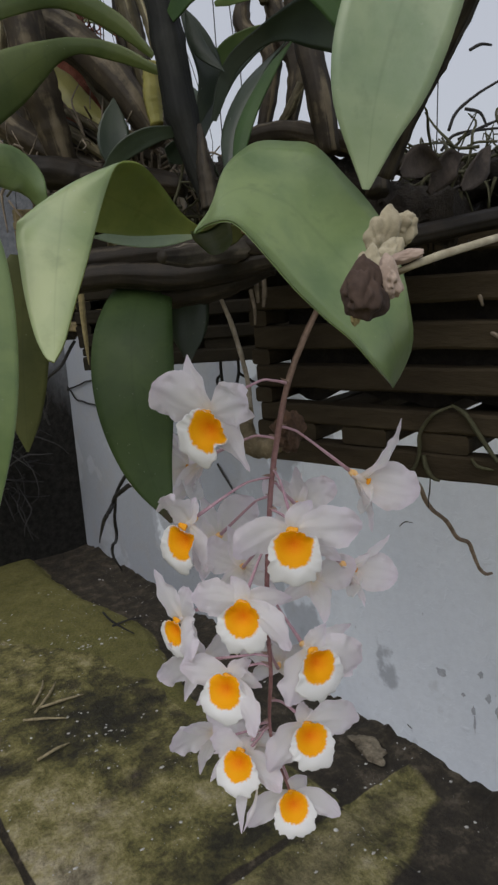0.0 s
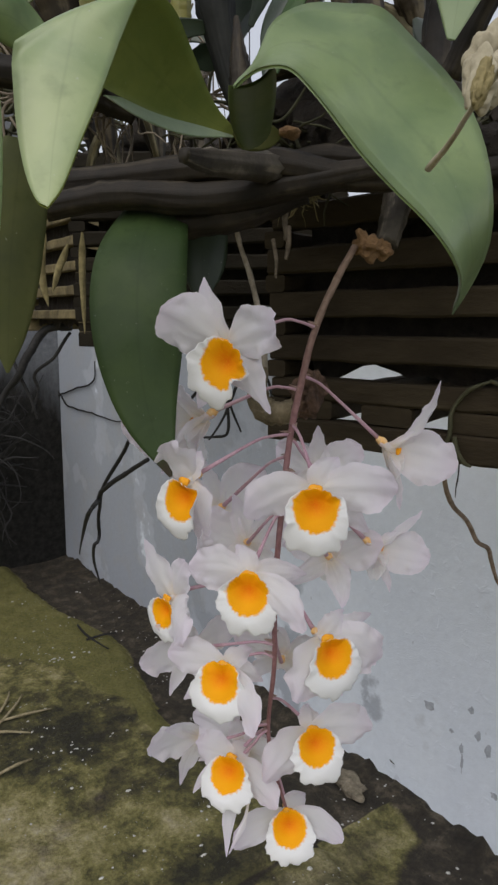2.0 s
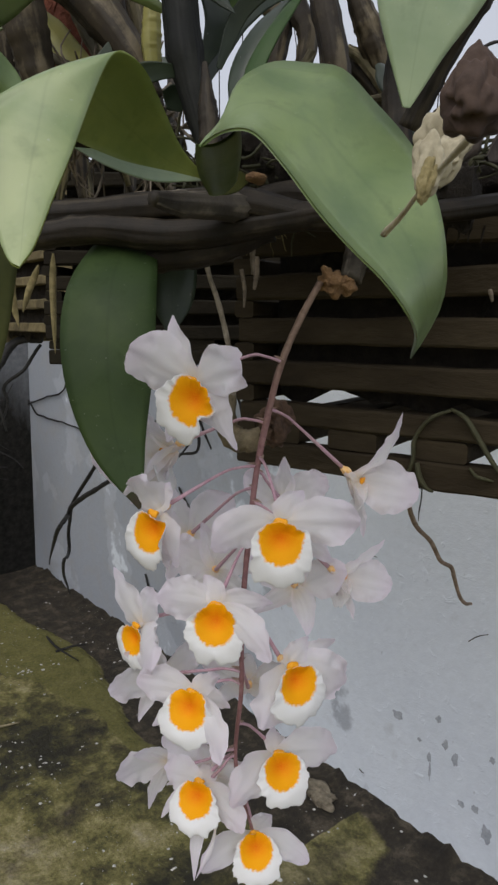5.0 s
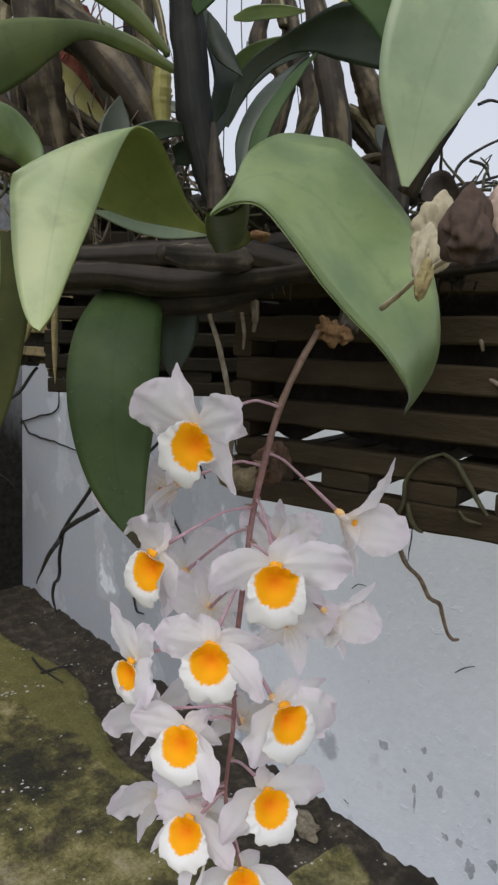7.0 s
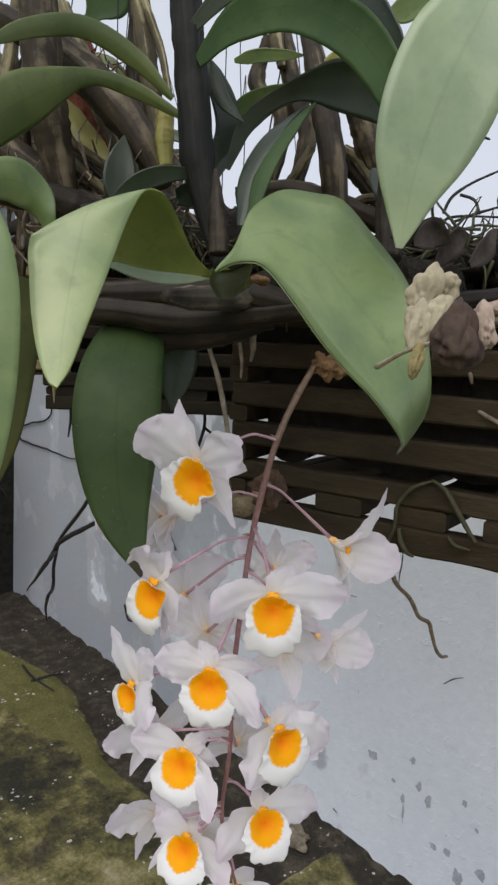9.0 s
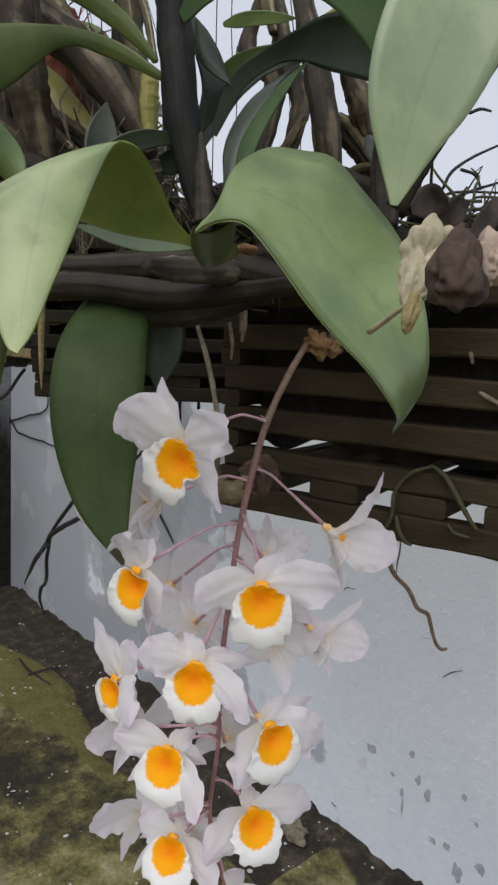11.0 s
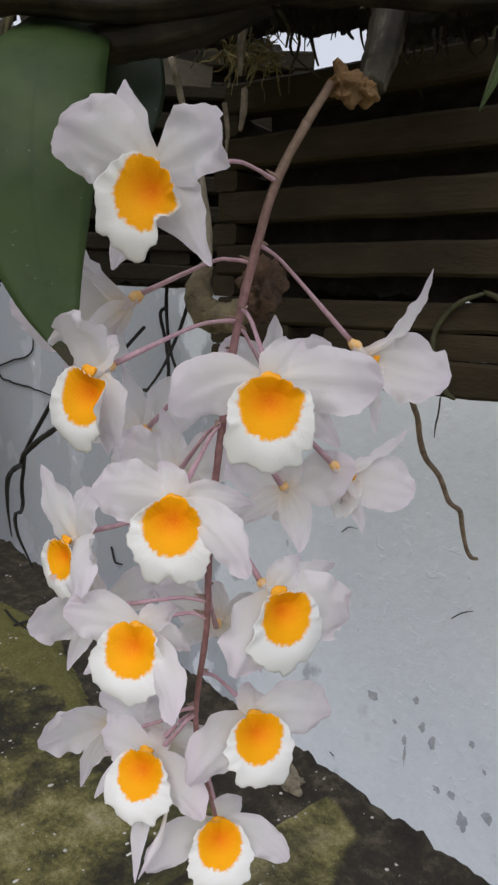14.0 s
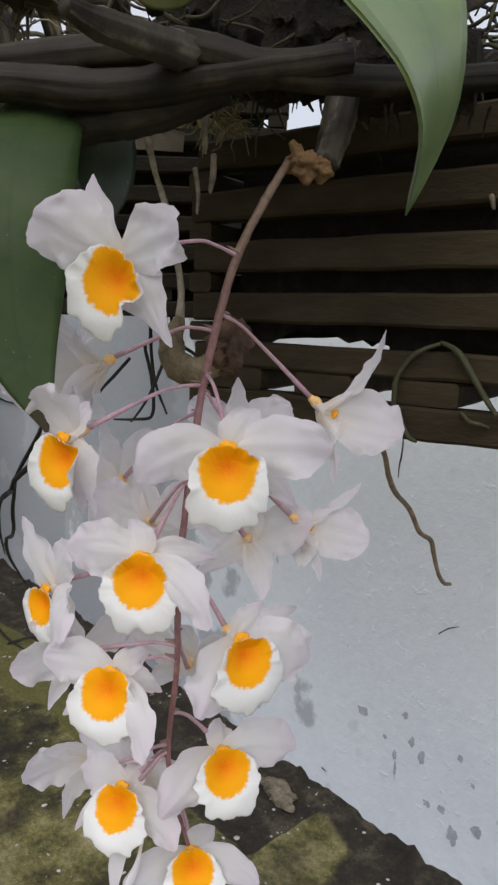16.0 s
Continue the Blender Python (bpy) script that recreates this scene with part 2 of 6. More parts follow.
GREY_WALL = side_wall_material()
WOOD = plain_material("dark_weathered_olive_teak", (0.027, 0.020, 0.012), (0.063, 0.049, 0.029), 45, 0.85, 0.7, 0.0014, (0.25, 0.6, 1), 0.15)
# Copy of WOOD with the shade behind the hanging leaf in its colour.
WOOD_SHADED = plain_material("shaded_dark_teak", (0.012, 0.010, 0.007), (0.030, 0.025, 0.016), 45, 0.85, 0.7, 0.0014, (0.25, 0.6, 1), 0.15)
# Ochre wood; the yellowish light on the far basket is in the colour too.
WOOD_PALE = plain_material("lit_ochre_weathered_wood", (0.045, 0.036, 0.018), (0.27, 0.215, 0.105), 38, 0.85, 0.8, 0.002)
BULB = plain_material("shrivelled_olive_brown_skin", (0.10, 0.078, 0.040), (0.33, 0.27, 0.165), 120, 0.7, 0.8, 0.002)
LEAF = leaf_material("pale_glossy_leaf", (0.098, 0.163, 0.052), (0.164, 0.238, 0.090), 0.36, 0.5)
# Lighter leaf copy; the sky's sheen on it is put into the colour.
LEAF_SKYLIT = leaf_material("skylit_grey_green_leaf", (0.200, 0.290, 0.150), (0.285, 0.375, 0.225), 0.34, 0.6)
LEAF_YOUNG = leaf_material("whitish_pale_leaf", (0.200, 0.278, 0.106), (0.285, 0.362, 0.172), 0.36, 0.5)
LEAF_UNDER = leaf_material("yellowish_leaf_underside", (0.145, 0.190, 0.034), (0.205, 0.250, 0.058), 0.55, 0.0)
LEAF_OLIVE = leaf_material("dull_olive_leaf", (0.040, 0.048, 0.012), (0.062, 0.072, 0.020), 0.6, 0.0)
LEAF_MID = leaf_material("mid_green_leaf", (0.062, 0.094, 0.022), (0.100, 0.138, 0.040), 0.42, 0.2)
LEAF_DARK = leaf_material("dark_green_leaf", (0.030, 0.066, 0.018), (0.050, 0.096, 0.031), 0.5, 0.0)
LEAF_SCORCHED = leaf_material("dark_green_leaf_with_brown_tip", (0.023, 0.046, 0.012), (0.039, 0.068, 0.020), 0.5, 0.0, True)
# Leaves deep among the canes, with their shade put into the colour.
LEAF_SHADE = leaf_material("shaded_blackish_green_leaf", (0.014, 0.026, 0.013), (0.032, 0.050, 0.027), 0.40, 0.25)
LEAF_YELLOW = leaf_material("yellowing_leaf", (0.22, 0.21, 0.05), (0.32, 0.31, 0.08), 0.5)
PETAL = petal_material()
LIP = lip_material()
ORANGE = plain_material("yellow_anther_cap", (0.98, 0.38, 0.004), (1.0, 0.48, 0.012), 700, 0.5, 0.2, 0.0002)
CHIN = plain_material("orange_yellow_chin", (0.96, 0.52, 0.14), (0.93, 0.72, 0.42), 260, 0.5, 0.2, 0.0002)
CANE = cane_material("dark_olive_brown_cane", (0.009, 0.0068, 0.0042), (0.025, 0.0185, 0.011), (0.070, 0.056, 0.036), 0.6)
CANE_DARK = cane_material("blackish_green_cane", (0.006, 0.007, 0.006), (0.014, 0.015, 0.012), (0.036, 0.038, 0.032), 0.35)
CANE_GREY = cane_material("grey_dried_sheath", (0.028, 0.023, 0.016), (0.080, 0.068, 0.048), (0.22, 0.19, 0.14), 0.7)
CANE_BROWN = cane_material("brown_sheathed_cane", (0.020, 0.0145, 0.008), (0.052, 0.039, 0.021), (0.21, 0.172, 0.108), 0.6)
CANE_OLIVE = cane_material("straw_coloured_striped_cane", (0.060, 0.050, 0.026), (0.14, 0.12, 0.062), (0.40, 0.35, 0.21), 0.85)
SHEATH = plain_material("papery_brown_sheath", (0.16, 0.085, 0.035), (0.40, 0.24, 0.11), 160, 0.8, 0.8, 0.002)
BRACT = plain_material("dry_pinkish_bract", (0.26, 0.17, 0.13), (0.48, 0.36, 0.30), 300, 0.7, 0.4, 0.0004)
STEM = stem_material()
PEDICEL = plain_material("mauve_pink_pedicel", (0.44, 0.25, 0.31), (0.62, 0.42, 0.48), 300, 0.5, 0.2, 0.0003)
ROOT = plain_material("grey_brown_root", (0.13, 0.105, 0.075), (0.34, 0.28, 0.21), 220, 0.8, 0.6, 0.0006)
HUSK = plain_material("dark_red_brown_husk", (0.045, 0.026, 0.017), (0.19, 0.115, 0.072), 170, 0.85, 0.9, 0.0015)
STALK = plain_material("pale_dry_stalk", (0.20, 0.17, 0.12), (0.46, 0.40, 0.31), 220, 0.8, 0.6, 0.0006)
ROOT_BROWN = plain_material("brown_root", (0.15, 0.10, 0.07), (0.40, 0.30, 0.22), 150, 0.8, 0.6, 0.0006)
ROOT_GREEN = plain_material("olive_root", (0.035, 0.036, 0.016), (0.085, 0.082, 0.040), 200, 0.7, 0.5, 0.0006)
ROOT_BLACK = plain_material("black_root", (0.008, 0.008, 0.008), (0.03, 0.028, 0.026), 200, 0.7, 0.5, 0.0006)
DRY = plain_material("withered_cream_petal", (0.26, 0.22, 0.14), (0.50, 0.45, 0.32), 90, 0.8, 0.25, 0.0006)
DRY_PINK = plain_material("withered_pinkish_petal", (0.26, 0.18, 0.14), (0.48, 0.38, 0.31), 90, 0.85, 0.25, 0.0006)
DEAD_LEAF = plain_material("dead_brown_leaf", (0.018, 0.013, 0.010), (0.085, 0.066, 0.052), 120, 0.8, 0.5, 0.001)
DRY_BROWN = plain_material("withered_brown_petal", (0.022, 0.013, 0.010), (0.12, 0.078, 0.058), 110, 0.85, 0.25, 0.0006)
COIR = plain_material("red_brown_bark_fibre", (0.14, 0.035, 0.020), (0.34, 0.12, 0.075), 140, 0.9, 0.9, 0.003)
STAIN = plain_material("grey_damp_stain", (0.33, 0.355, 0.40), (0.52, 0.55, 0.60), 60, 0.85, 0.4, 0.001)
BARK = plain_material("dark_bark_filling", (0.018, 0.014, 0.010), (0.056, 0.044, 0.031), 130, 0.95, 1.0, 0.004)
TWIG = plain_material("pale_dry_twig", (0.16, 0.13, 0.07), (0.42, 0.36, 0.22), 120, 0.85, 0.5, 0.0008)
STRAW = plain_material("dry_yellow_straw", (0.16, 0.13, 0.055), (0.36, 0.30, 0.14), 200, 0.8, 0.5, 0.0006)
TAG = plain_material("faded_beige_label_board", (0.085, 0.072, 0.050), (0.15, 0.13, 0.095), 90, 0.8, 0.3, 0.0005)
CHUNK = plain_material("dirty_tan_plaster", (0.05, 0.04, 0.025), (0.34, 0.29, 0.21), 60, 0.9, 0.8, 0.003)
INK = plain_material("dark_ink", (0.01, 0.01, 0.012), (0.02, 0.02, 0.022), 90, 0.8)
WIRE = plain_material("black_wire", (0.012, 0.012, 0.012), (0.03, 0.03, 0.03), 90, 0.5)
FLAKE = plain_material("pale_lime_crumb", (0.42, 0.41, 0.38), (0.75, 0.74, 0.70), 200, 0.8, 0.4, 0.0005)


# ---- mesh helpers ----
def part(name, bm, material, parent=None, label="", smooth=True):
    """Links a bmesh as one mesh object, under parent if there is one."""
    me = bpy.data.meshes.new(name)
    for f in bm.faces:
        f.smooth = smooth
    bm.to_mesh(me)
    bm.free()
    me.materials.append(material)
    ob = new(name, me)
    if parent is not None:
        ob.parent = parent
        ob.matrix_parent_inverse = parent.matrix_basis.inverted()
    if label:
        ob["label"] = label
    return ob


def thing(name, base, label, category, group="", kind=""):
    ob = new(name)
    ob.empty_display_size = 0.02
    ob.matrix_basis = Matrix.Translation(base)
    bpy.context.view_layer.update()
    return tagged(ob, label, category, group, kind)


def spline(points, n):
    """n + 1 points on a smooth line through the points, and their place along it (0 to 1)."""
    p = [Vector(q) for q in points]
    p = [p[0] * 2 - p[1]] + p + [p[-1] * 2 - p[-2]]
    out, spans = [], len(p) - 3
    for k in range(n + 1):
        s = k / n * spans
        i = min(int(s), spans - 1)
        f = s - i
        a, b, c, d = p[i : i + 4]
        out.append(0.5 * (2 * b + (c - a) * f + (2 * a - 5 * b + 4 * c - d) * f * f + (3 * b - a - 3 * c + d) * f**3))
    return out


def lerp_list(values, s):
    x = s * (len(values) - 1)
    i = min(int(x), len(values) - 2)
    return values[i] * (1 - (x - i)) + values[i + 1] * (x - i)


def frames_along(line):
    """Side and normal directions along a line, turned as little as possible."""
    out = []
    tan = [(line[min(i + 1, len(line) - 1)] - line[max(i - 1, 0)]).normalized() for i in range(len(line))]
    side = tan[0].orthogonal().normalized()
    for t in tan:
        side = (side - t * side.dot(t)).normalized()
        out.append((t, side, t.cross(side)))
    return out


def tube(bm, points, radii, n=24, ring=9, rough=0.0, ridges=0, ridge=0.0, nodes=0, seed=0.0, caps=True):
    """A tube along a smooth line; ridges run along it, nodes are swollen rings."""
    line = spline(points, n)
    fr = frames_along(line)
    rings = []
    for k, (c, (t, a, b)) in enumerate(zip(line, fr)):
        s = k / n
        r = lerp_list(radii, s)
        if nodes:
            ph = (s * nodes) % 1.0
            r *= 1 + 0.07 * math.exp(-((min(ph, 1 - ph) * 9) ** 2))
        loop = []
        for j in range(ring):
            an = 2 * math.pi * j / ring
            rr = r * (1 + ridge * math.cos(ridges * an)) if ridges else r
            if rough:
                rr *= 1 + rough * noise.noise(c * (0.8 / max(r, 1e-4)) + Vector((math.cos(an), math.sin(an), seed)) * 0.9)
            loop.append(bm.verts.new(c + (a * math.cos(an) + b * math.sin(an)) * rr))
        rings.append(loop)
    uvl = bm.loops.layers.uv.verify()
    for k, (p, q) in enumerate(zip(rings, rings[1:])):
        for j in range(ring):
            f = bm.faces.new((p[j], p[(j + 1) % ring], q[(j + 1) % ring], q[j]))
            for l, uv in zip(f.loops, ((j, k), (j + 1, k), (j + 1, k + 1), (j, k + 1))):
                l[uvl].uv = (uv[0] / ring, uv[1] / n)
    if caps:
        bm.faces.new(rings[0][::-1])
        bm.faces.new(rings[-1])
    return bm


def blade(bm, points, width, sides, profile, fold=0.15, n=26, m=8, wave=0.0, thick=0.0007, seed=0.0):
    """A leaf: a sheet with thickness along a smooth line. sides: directions of its width from base to tip.
    profile: widths from base to tip as parts of width. fold: how deep the halves rise from the midrib."""
    line = spline(points, n)
    side_dirs = [Vector(s).normalized() for s in sides]
    uvl = bm.loops.layers.uv.verify()
    top, bot = [], []
    for k, c in enumerate(line):
        s = k / n
        t = (line[min(k + 1, n)] - line[max(k - 1, 0)]).normalized()
        x = s * (len(side_dirs) - 1)
        i = min(int(x), len(side_dirs) - 2)
        w = side_dirs[i].lerp(side_dirs[i + 1], x - i)
        w = (w - t * w.dot(t)).normalized()
        nrm = w.cross(t)
        half = 0.5 * width * spline_value(profile, s)
        a, b = [], []
        for j in range(m + 1):
            u = 2 * j / m - 1
            lift = half * fold * (u * u)
            ripple = wave * half * math.sin(9 * s + 3 * u + seed) * abs(u)
            p = c + w * (u * half) + nrm * (lift + ripple)
            th = thick * (1 - 0.45 * abs(u)) * (0.5 + 0.5 * (1 - s))
            a.append(bm.verts.new(p + nrm * th))
            if thick:
                b.append(bm.verts.new(p - nrm * th))
        top.append(a)
        bot.append(b)

    def quad(vs, uvs):
        f = bm.faces.new(vs)
        for l, uv in zip(f.loops, uvs):
            l[uvl].uv = uv

    for k in range(n):
        for j in range(m):
            uv = [(j / m, k / n), ((j + 1) / m, k / n), ((j + 1) / m, (k + 1) / n), (j / m, (k + 1) / n)]
            quad((top[k][j], top[k][j + 1], top[k + 1][j + 1], top[k + 1][j]), uv)
            if thick:
                quad((bot[k][j + 1], bot[k][j], bot[k + 1][j], bot[k + 1][j + 1]), [uv[1], uv[0], uv[3], uv[2]])
        if not thick:
            continue
        quad((top[k][0], top[k + 1][0], bot[k + 1][0], bot[k][0]), [(0, k / n)] * 4)
        quad((top[k + 1][m], top[k][m], bot[k][m], bot[k + 1][m]), [(1, k / n)] * 4)
    return bm


def spline_value(values, s):
    """A smooth value through evenly spaced values."""
    return max(0.0, spline_cache(tuple(values))[round(s * 60)])


CACHE = {}


def spline_cache(values):
    if values not in CACHE:
        CACHE[values] = [v.x for v in spline([(x, 0, 0) for x in values], 60)]
    return CACHE[values]


LEAF_SHAPE = (0.22, 0.55, 0.86, 1.0, 1.0, 0.90, 0.68, 0.38, 0.03)
STRAP_SHAPE = (0.30, 0.66, 0.92, 1.0, 1.0, 0.95, 0.82, 0.55, 0.05)
TIP_SHAPE = (0.75, 0.92, 1.0, 1.0, 0.94, 0.82, 0.60, 0.30, 0.03)


def box(bm, lo, hi, bevel=0.0, jitter=0.0, rng=None):
    made = bmesh.ops.create_cube(bm, size=1.0)["verts"]
    for v in made:
        v.co = Vector([lo[i] + (v.co[i] + 0.5) * (hi[i] - lo[i]) for i in range(3)])
        if jitter:
            v.co += Vector([rng.uniform(-jitter, jitter) for _ in range(3)])
    if bevel:
        bmesh.ops.bevel(bm, geom=list({e for v in made for e in v.link_edges}), offset=bevel, segments=2, affect="EDGES", profile=0.6)
    return bm


# ---- the large structure ----
def slab_edge(x):
    """Where the concrete slab ends before the gutter along the wall."""
    return -0.185 + 0.05 * math.exp(-((x + 1.2) / 0.18) ** 2) - 0.02 * math.exp(-((x + 0.85) / 0.12) ** 2) + 0.012 * noise.noise((x * 7, 3.0, 0)) + 0.005 * noise.noise((x * 40, 1.0, 0))


def ground_height(x, y):
    if not (-2.5 < x < 0.6 and -1.3 < y < 0.2):
        return 0.0
    h = 0.005 * noise.noise((x * 9, y * 9, 0)) + 0.0022 * noise.noise((x * 40, y * 40, 5))
    d = slab_edge(x) - y
    h += 0.012 * max(0.0, min(1.0, d / 0.012))
    seam = abs(x + 0.466 + 0.006 * noise.noise((y * 20, 0, 0)))
    if x < -0.466:
        seam = min(seam, abs(y + 0.610 + 0.006 * noise.noise((x * 20, 4, 0))))
    if d > 0 and seam < 0.010:
        h -= 0.010 * (1 - seam / 0.010)
    near = max(0.0, 1 + y / 0.05)
    h += near * (0.008 + 0.020 * noise.noise((x * 14, 2.0, 0)) + 0.010 * noise.noise((x * 55, 7.0, 0)))
    return h


def build_ground():
    """One sheet to the horizon: fine near the wall, coarse far off."""
    xs = [-400, -60, -15, -5, -2.6] + [-2.1 + 0.01 * i for i in range(221)] + [0.3, 1, 3, 10, 60, 400]
    ys = [-400, -60, -12, -4, -2, -1.3] + [-0.9 + 0.01 * i for i in range(92)] + [0.2, 1, 4, 20, 100, 400]
    verts, gutter, olive, tan, growth = [], [], [], [], []
    for y in ys:
        for x in xs:
            verts.append((x, y, ground_height(x, y)))
            d = slab_edge(x) - y if -3 < x < 1 else 1.0
            gutter.append(max(0.0, min(1.0, 0.5 - d / 0.03)) if abs(y) < 0.6 else 0.0)
            edge = 0.02 * noise.noise((x * 12, y * 12, 9))
            beyond = x + 0.396 + 0.28 * (y + 0.027) - edge
            if -0.6 < y < 0.1 and -0.466 < x < 0.6:
                gutter[-1] = min(1.0, max(0.0, (beyond + 0.03) / 0.09, (y + 0.09 + edge) / 0.06))
            if d > 0 and abs(x) < 2 and y > -1:
                joint = min(abs(x + 0.466), abs(y + 0.610) if x < -0.466 else 1.0)
                gutter[-1] = max(gutter[-1], 1.15 - joint / 0.010)
            far_side = -0.396 - 0.28 * (y + 0.027) + edge
            tan.append(max(0.0, min(1.0, min(x + 0.460, far_side - 0.02 - x, -0.08 - edge - y) / 0.08)) if abs(y) < 0.9 else 0.0)
            wide = 0.045 + 0.5 * max(0.0, -0.93 - x) + 0.02 * noise.noise((x * 16, y * 16, 2))
            olive.append(max(0.0, min(1.0, 0.5 + (wide - d) / 0.02)) if -2.2 < x < -0.80 and d > 0.003 else 0.0)
            tone = 0.5
            for cx, cy, rx, ry, a in ((-0.92, -0.38, 0.13, 0.13, -0.55), (-0.52, -0.33, 0.05, 0.10, -0.5), (-0.68, -0.25, 0.11, 0.05, -0.4), (-0.60, -0.58, 0.13, 0.08, 0.5), (-0.76, -0.51, 0.10, 0.06, 0.22), (-0.60, -0.34, 0.06, 0.05, 0.2)):
                tone += a * math.exp(-((x - cx) / rx) ** 2 - ((y - cy) / ry) ** 2) if abs(x) < 3 and abs(y) < 3 else 0.0
            growth.append(tone + edge * 4)
    nx = len(xs)
    faces = [(i * nx + j, i * nx + j + 1, (i + 1) * nx + j + 1, (i + 1) * nx + j) for i in range(len(ys) - 1) for j in range(nx - 1)]
    me = bpy.data.meshes.new("ground")
    me.from_pydata(verts, [], faces)
    me.polygons.foreach_set("use_smooth", [True] * len(faces))
    for name, values in (("gutter", gutter), ("olive", olive), ("tan", tan), ("growth", growth)):
        me.attributes.new(name, "FLOAT", "POINT").data.foreach_set("value", values)
    me.materials.append(GROUND)
    tagged(new("ground", me), "damp mossy concrete slab with a dirt gutter along the wall", "ground", kind="structure")


build_ground()
bm = bmesh.new()
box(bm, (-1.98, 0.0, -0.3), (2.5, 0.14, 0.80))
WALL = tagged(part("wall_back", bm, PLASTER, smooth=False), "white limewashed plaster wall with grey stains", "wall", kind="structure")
bm = bmesh.new()
# The unseen upper part is added to keep sky light off the corner.
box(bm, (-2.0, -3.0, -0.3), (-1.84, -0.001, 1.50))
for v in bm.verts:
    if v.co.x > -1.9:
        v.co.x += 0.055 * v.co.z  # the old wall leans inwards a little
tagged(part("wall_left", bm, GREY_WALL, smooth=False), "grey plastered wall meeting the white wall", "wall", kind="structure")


def stain(x, z, w, h, seed):
    """A flat dark spot on the wall with an uneven outline."""
    bm = bmesh.new()
    n = 22
    ring = []
    w, h = 0.75 * w, 0.75 * h
    for j in range(n):
        a = 2 * math.pi * j / n
        r = 1 + 0.6 * noise.noise((math.cos(a) * 1.6 + seed, math.sin(a) * 1.6, seed * 2)) + 0.3 * noise.noise((math.cos(a) * 5 + seed, math.sin(a) * 5, seed * 2))
        ring.append(bm.verts.new((x + w * r * math.cos(a), -0.0012, z + h * r * math.sin(a))))
    top = bm.verts.new((x, -0.0016, z))
    for j in range(n):
        bm.faces.new((top, ring[j], ring[(j + 1) % n]))
    part("stain", bm, STAIN, WALL)


# ---- hanging slatted baskets ----
def slat(bm, a, b, w, h, rng):
    """A weathered slat from a to b, w wide across and h high, with rounded, uneven edges."""
    a, b = Vector(a), Vector(b)
    t = (b - a).normalized()
    up = Vector((0, 0, 1))
    s = t.cross(up)
    n, e, ph = 18, 0.0013, rng.uniform(0, 50)
    w, h = w * rng.uniform(0.95, 1.04), h * rng.uniform(0.95, 1.0)
    section = ((-w / 2 + e, -h / 2), (w / 2 - e, -h / 2), (w / 2, -h / 2 + e), (w / 2, h / 2 - e), (w / 2 - e, h / 2), (-w / 2 + e, h / 2), (-w / 2, h / 2 - e), (-w / 2, -h / 2 + e))
    rings = []
    for k in range(n + 1):
        p = a.lerp(b, k / n)
        ring = []
        for j, (x, z) in enumerate(section):
            g = 0.0007 * noise.noise((k * 0.5, ph, 0 if z < 0 else 9)) + 0.0005 * noise.noise((k * 1.4, ph + j * 0.4, 4))
            ring.append(bm.verts.new(p + s * (x + 0.0006 * noise.noise((k * 0.6, ph, 20 + (x > 0)))) + up * (z + g * (1 if z > 0 else -1))))
        rings.append(ring)
    for p, q in zip(rings, rings[1:]):
        for j in range(8):
            bm.faces.new((p[j], p[(j + 1) % 8], q[(j + 1) % 8], q[j]))
    bm.faces.new(rings[0][::-1])
    bm.faces.new(rings[-1])
    bmesh.ops.recalc_face_normals(bm, faces=bm.faces[:])
    return bm


def lump(bm, center, size, seed, n=2, rough=0.45):
    """An uneven chunk."""
    made = bmesh.ops.create_icosphere(bm, subdivisions=n, radius=1.0)["verts"]
    for v in made:
        k = 1 + rough * noise.noise(v.co * 1.1 + Vector((seed, seed * 1.7, 0))) + 0.5 * rough * noise.noise(v.co * 2.9 + Vector((0, seed, seed)))
        v.co = Vector(center) + Vector((v.co.x * size[0], v.co.y * size[1], v.co.z * size[2])) * k
    return bm


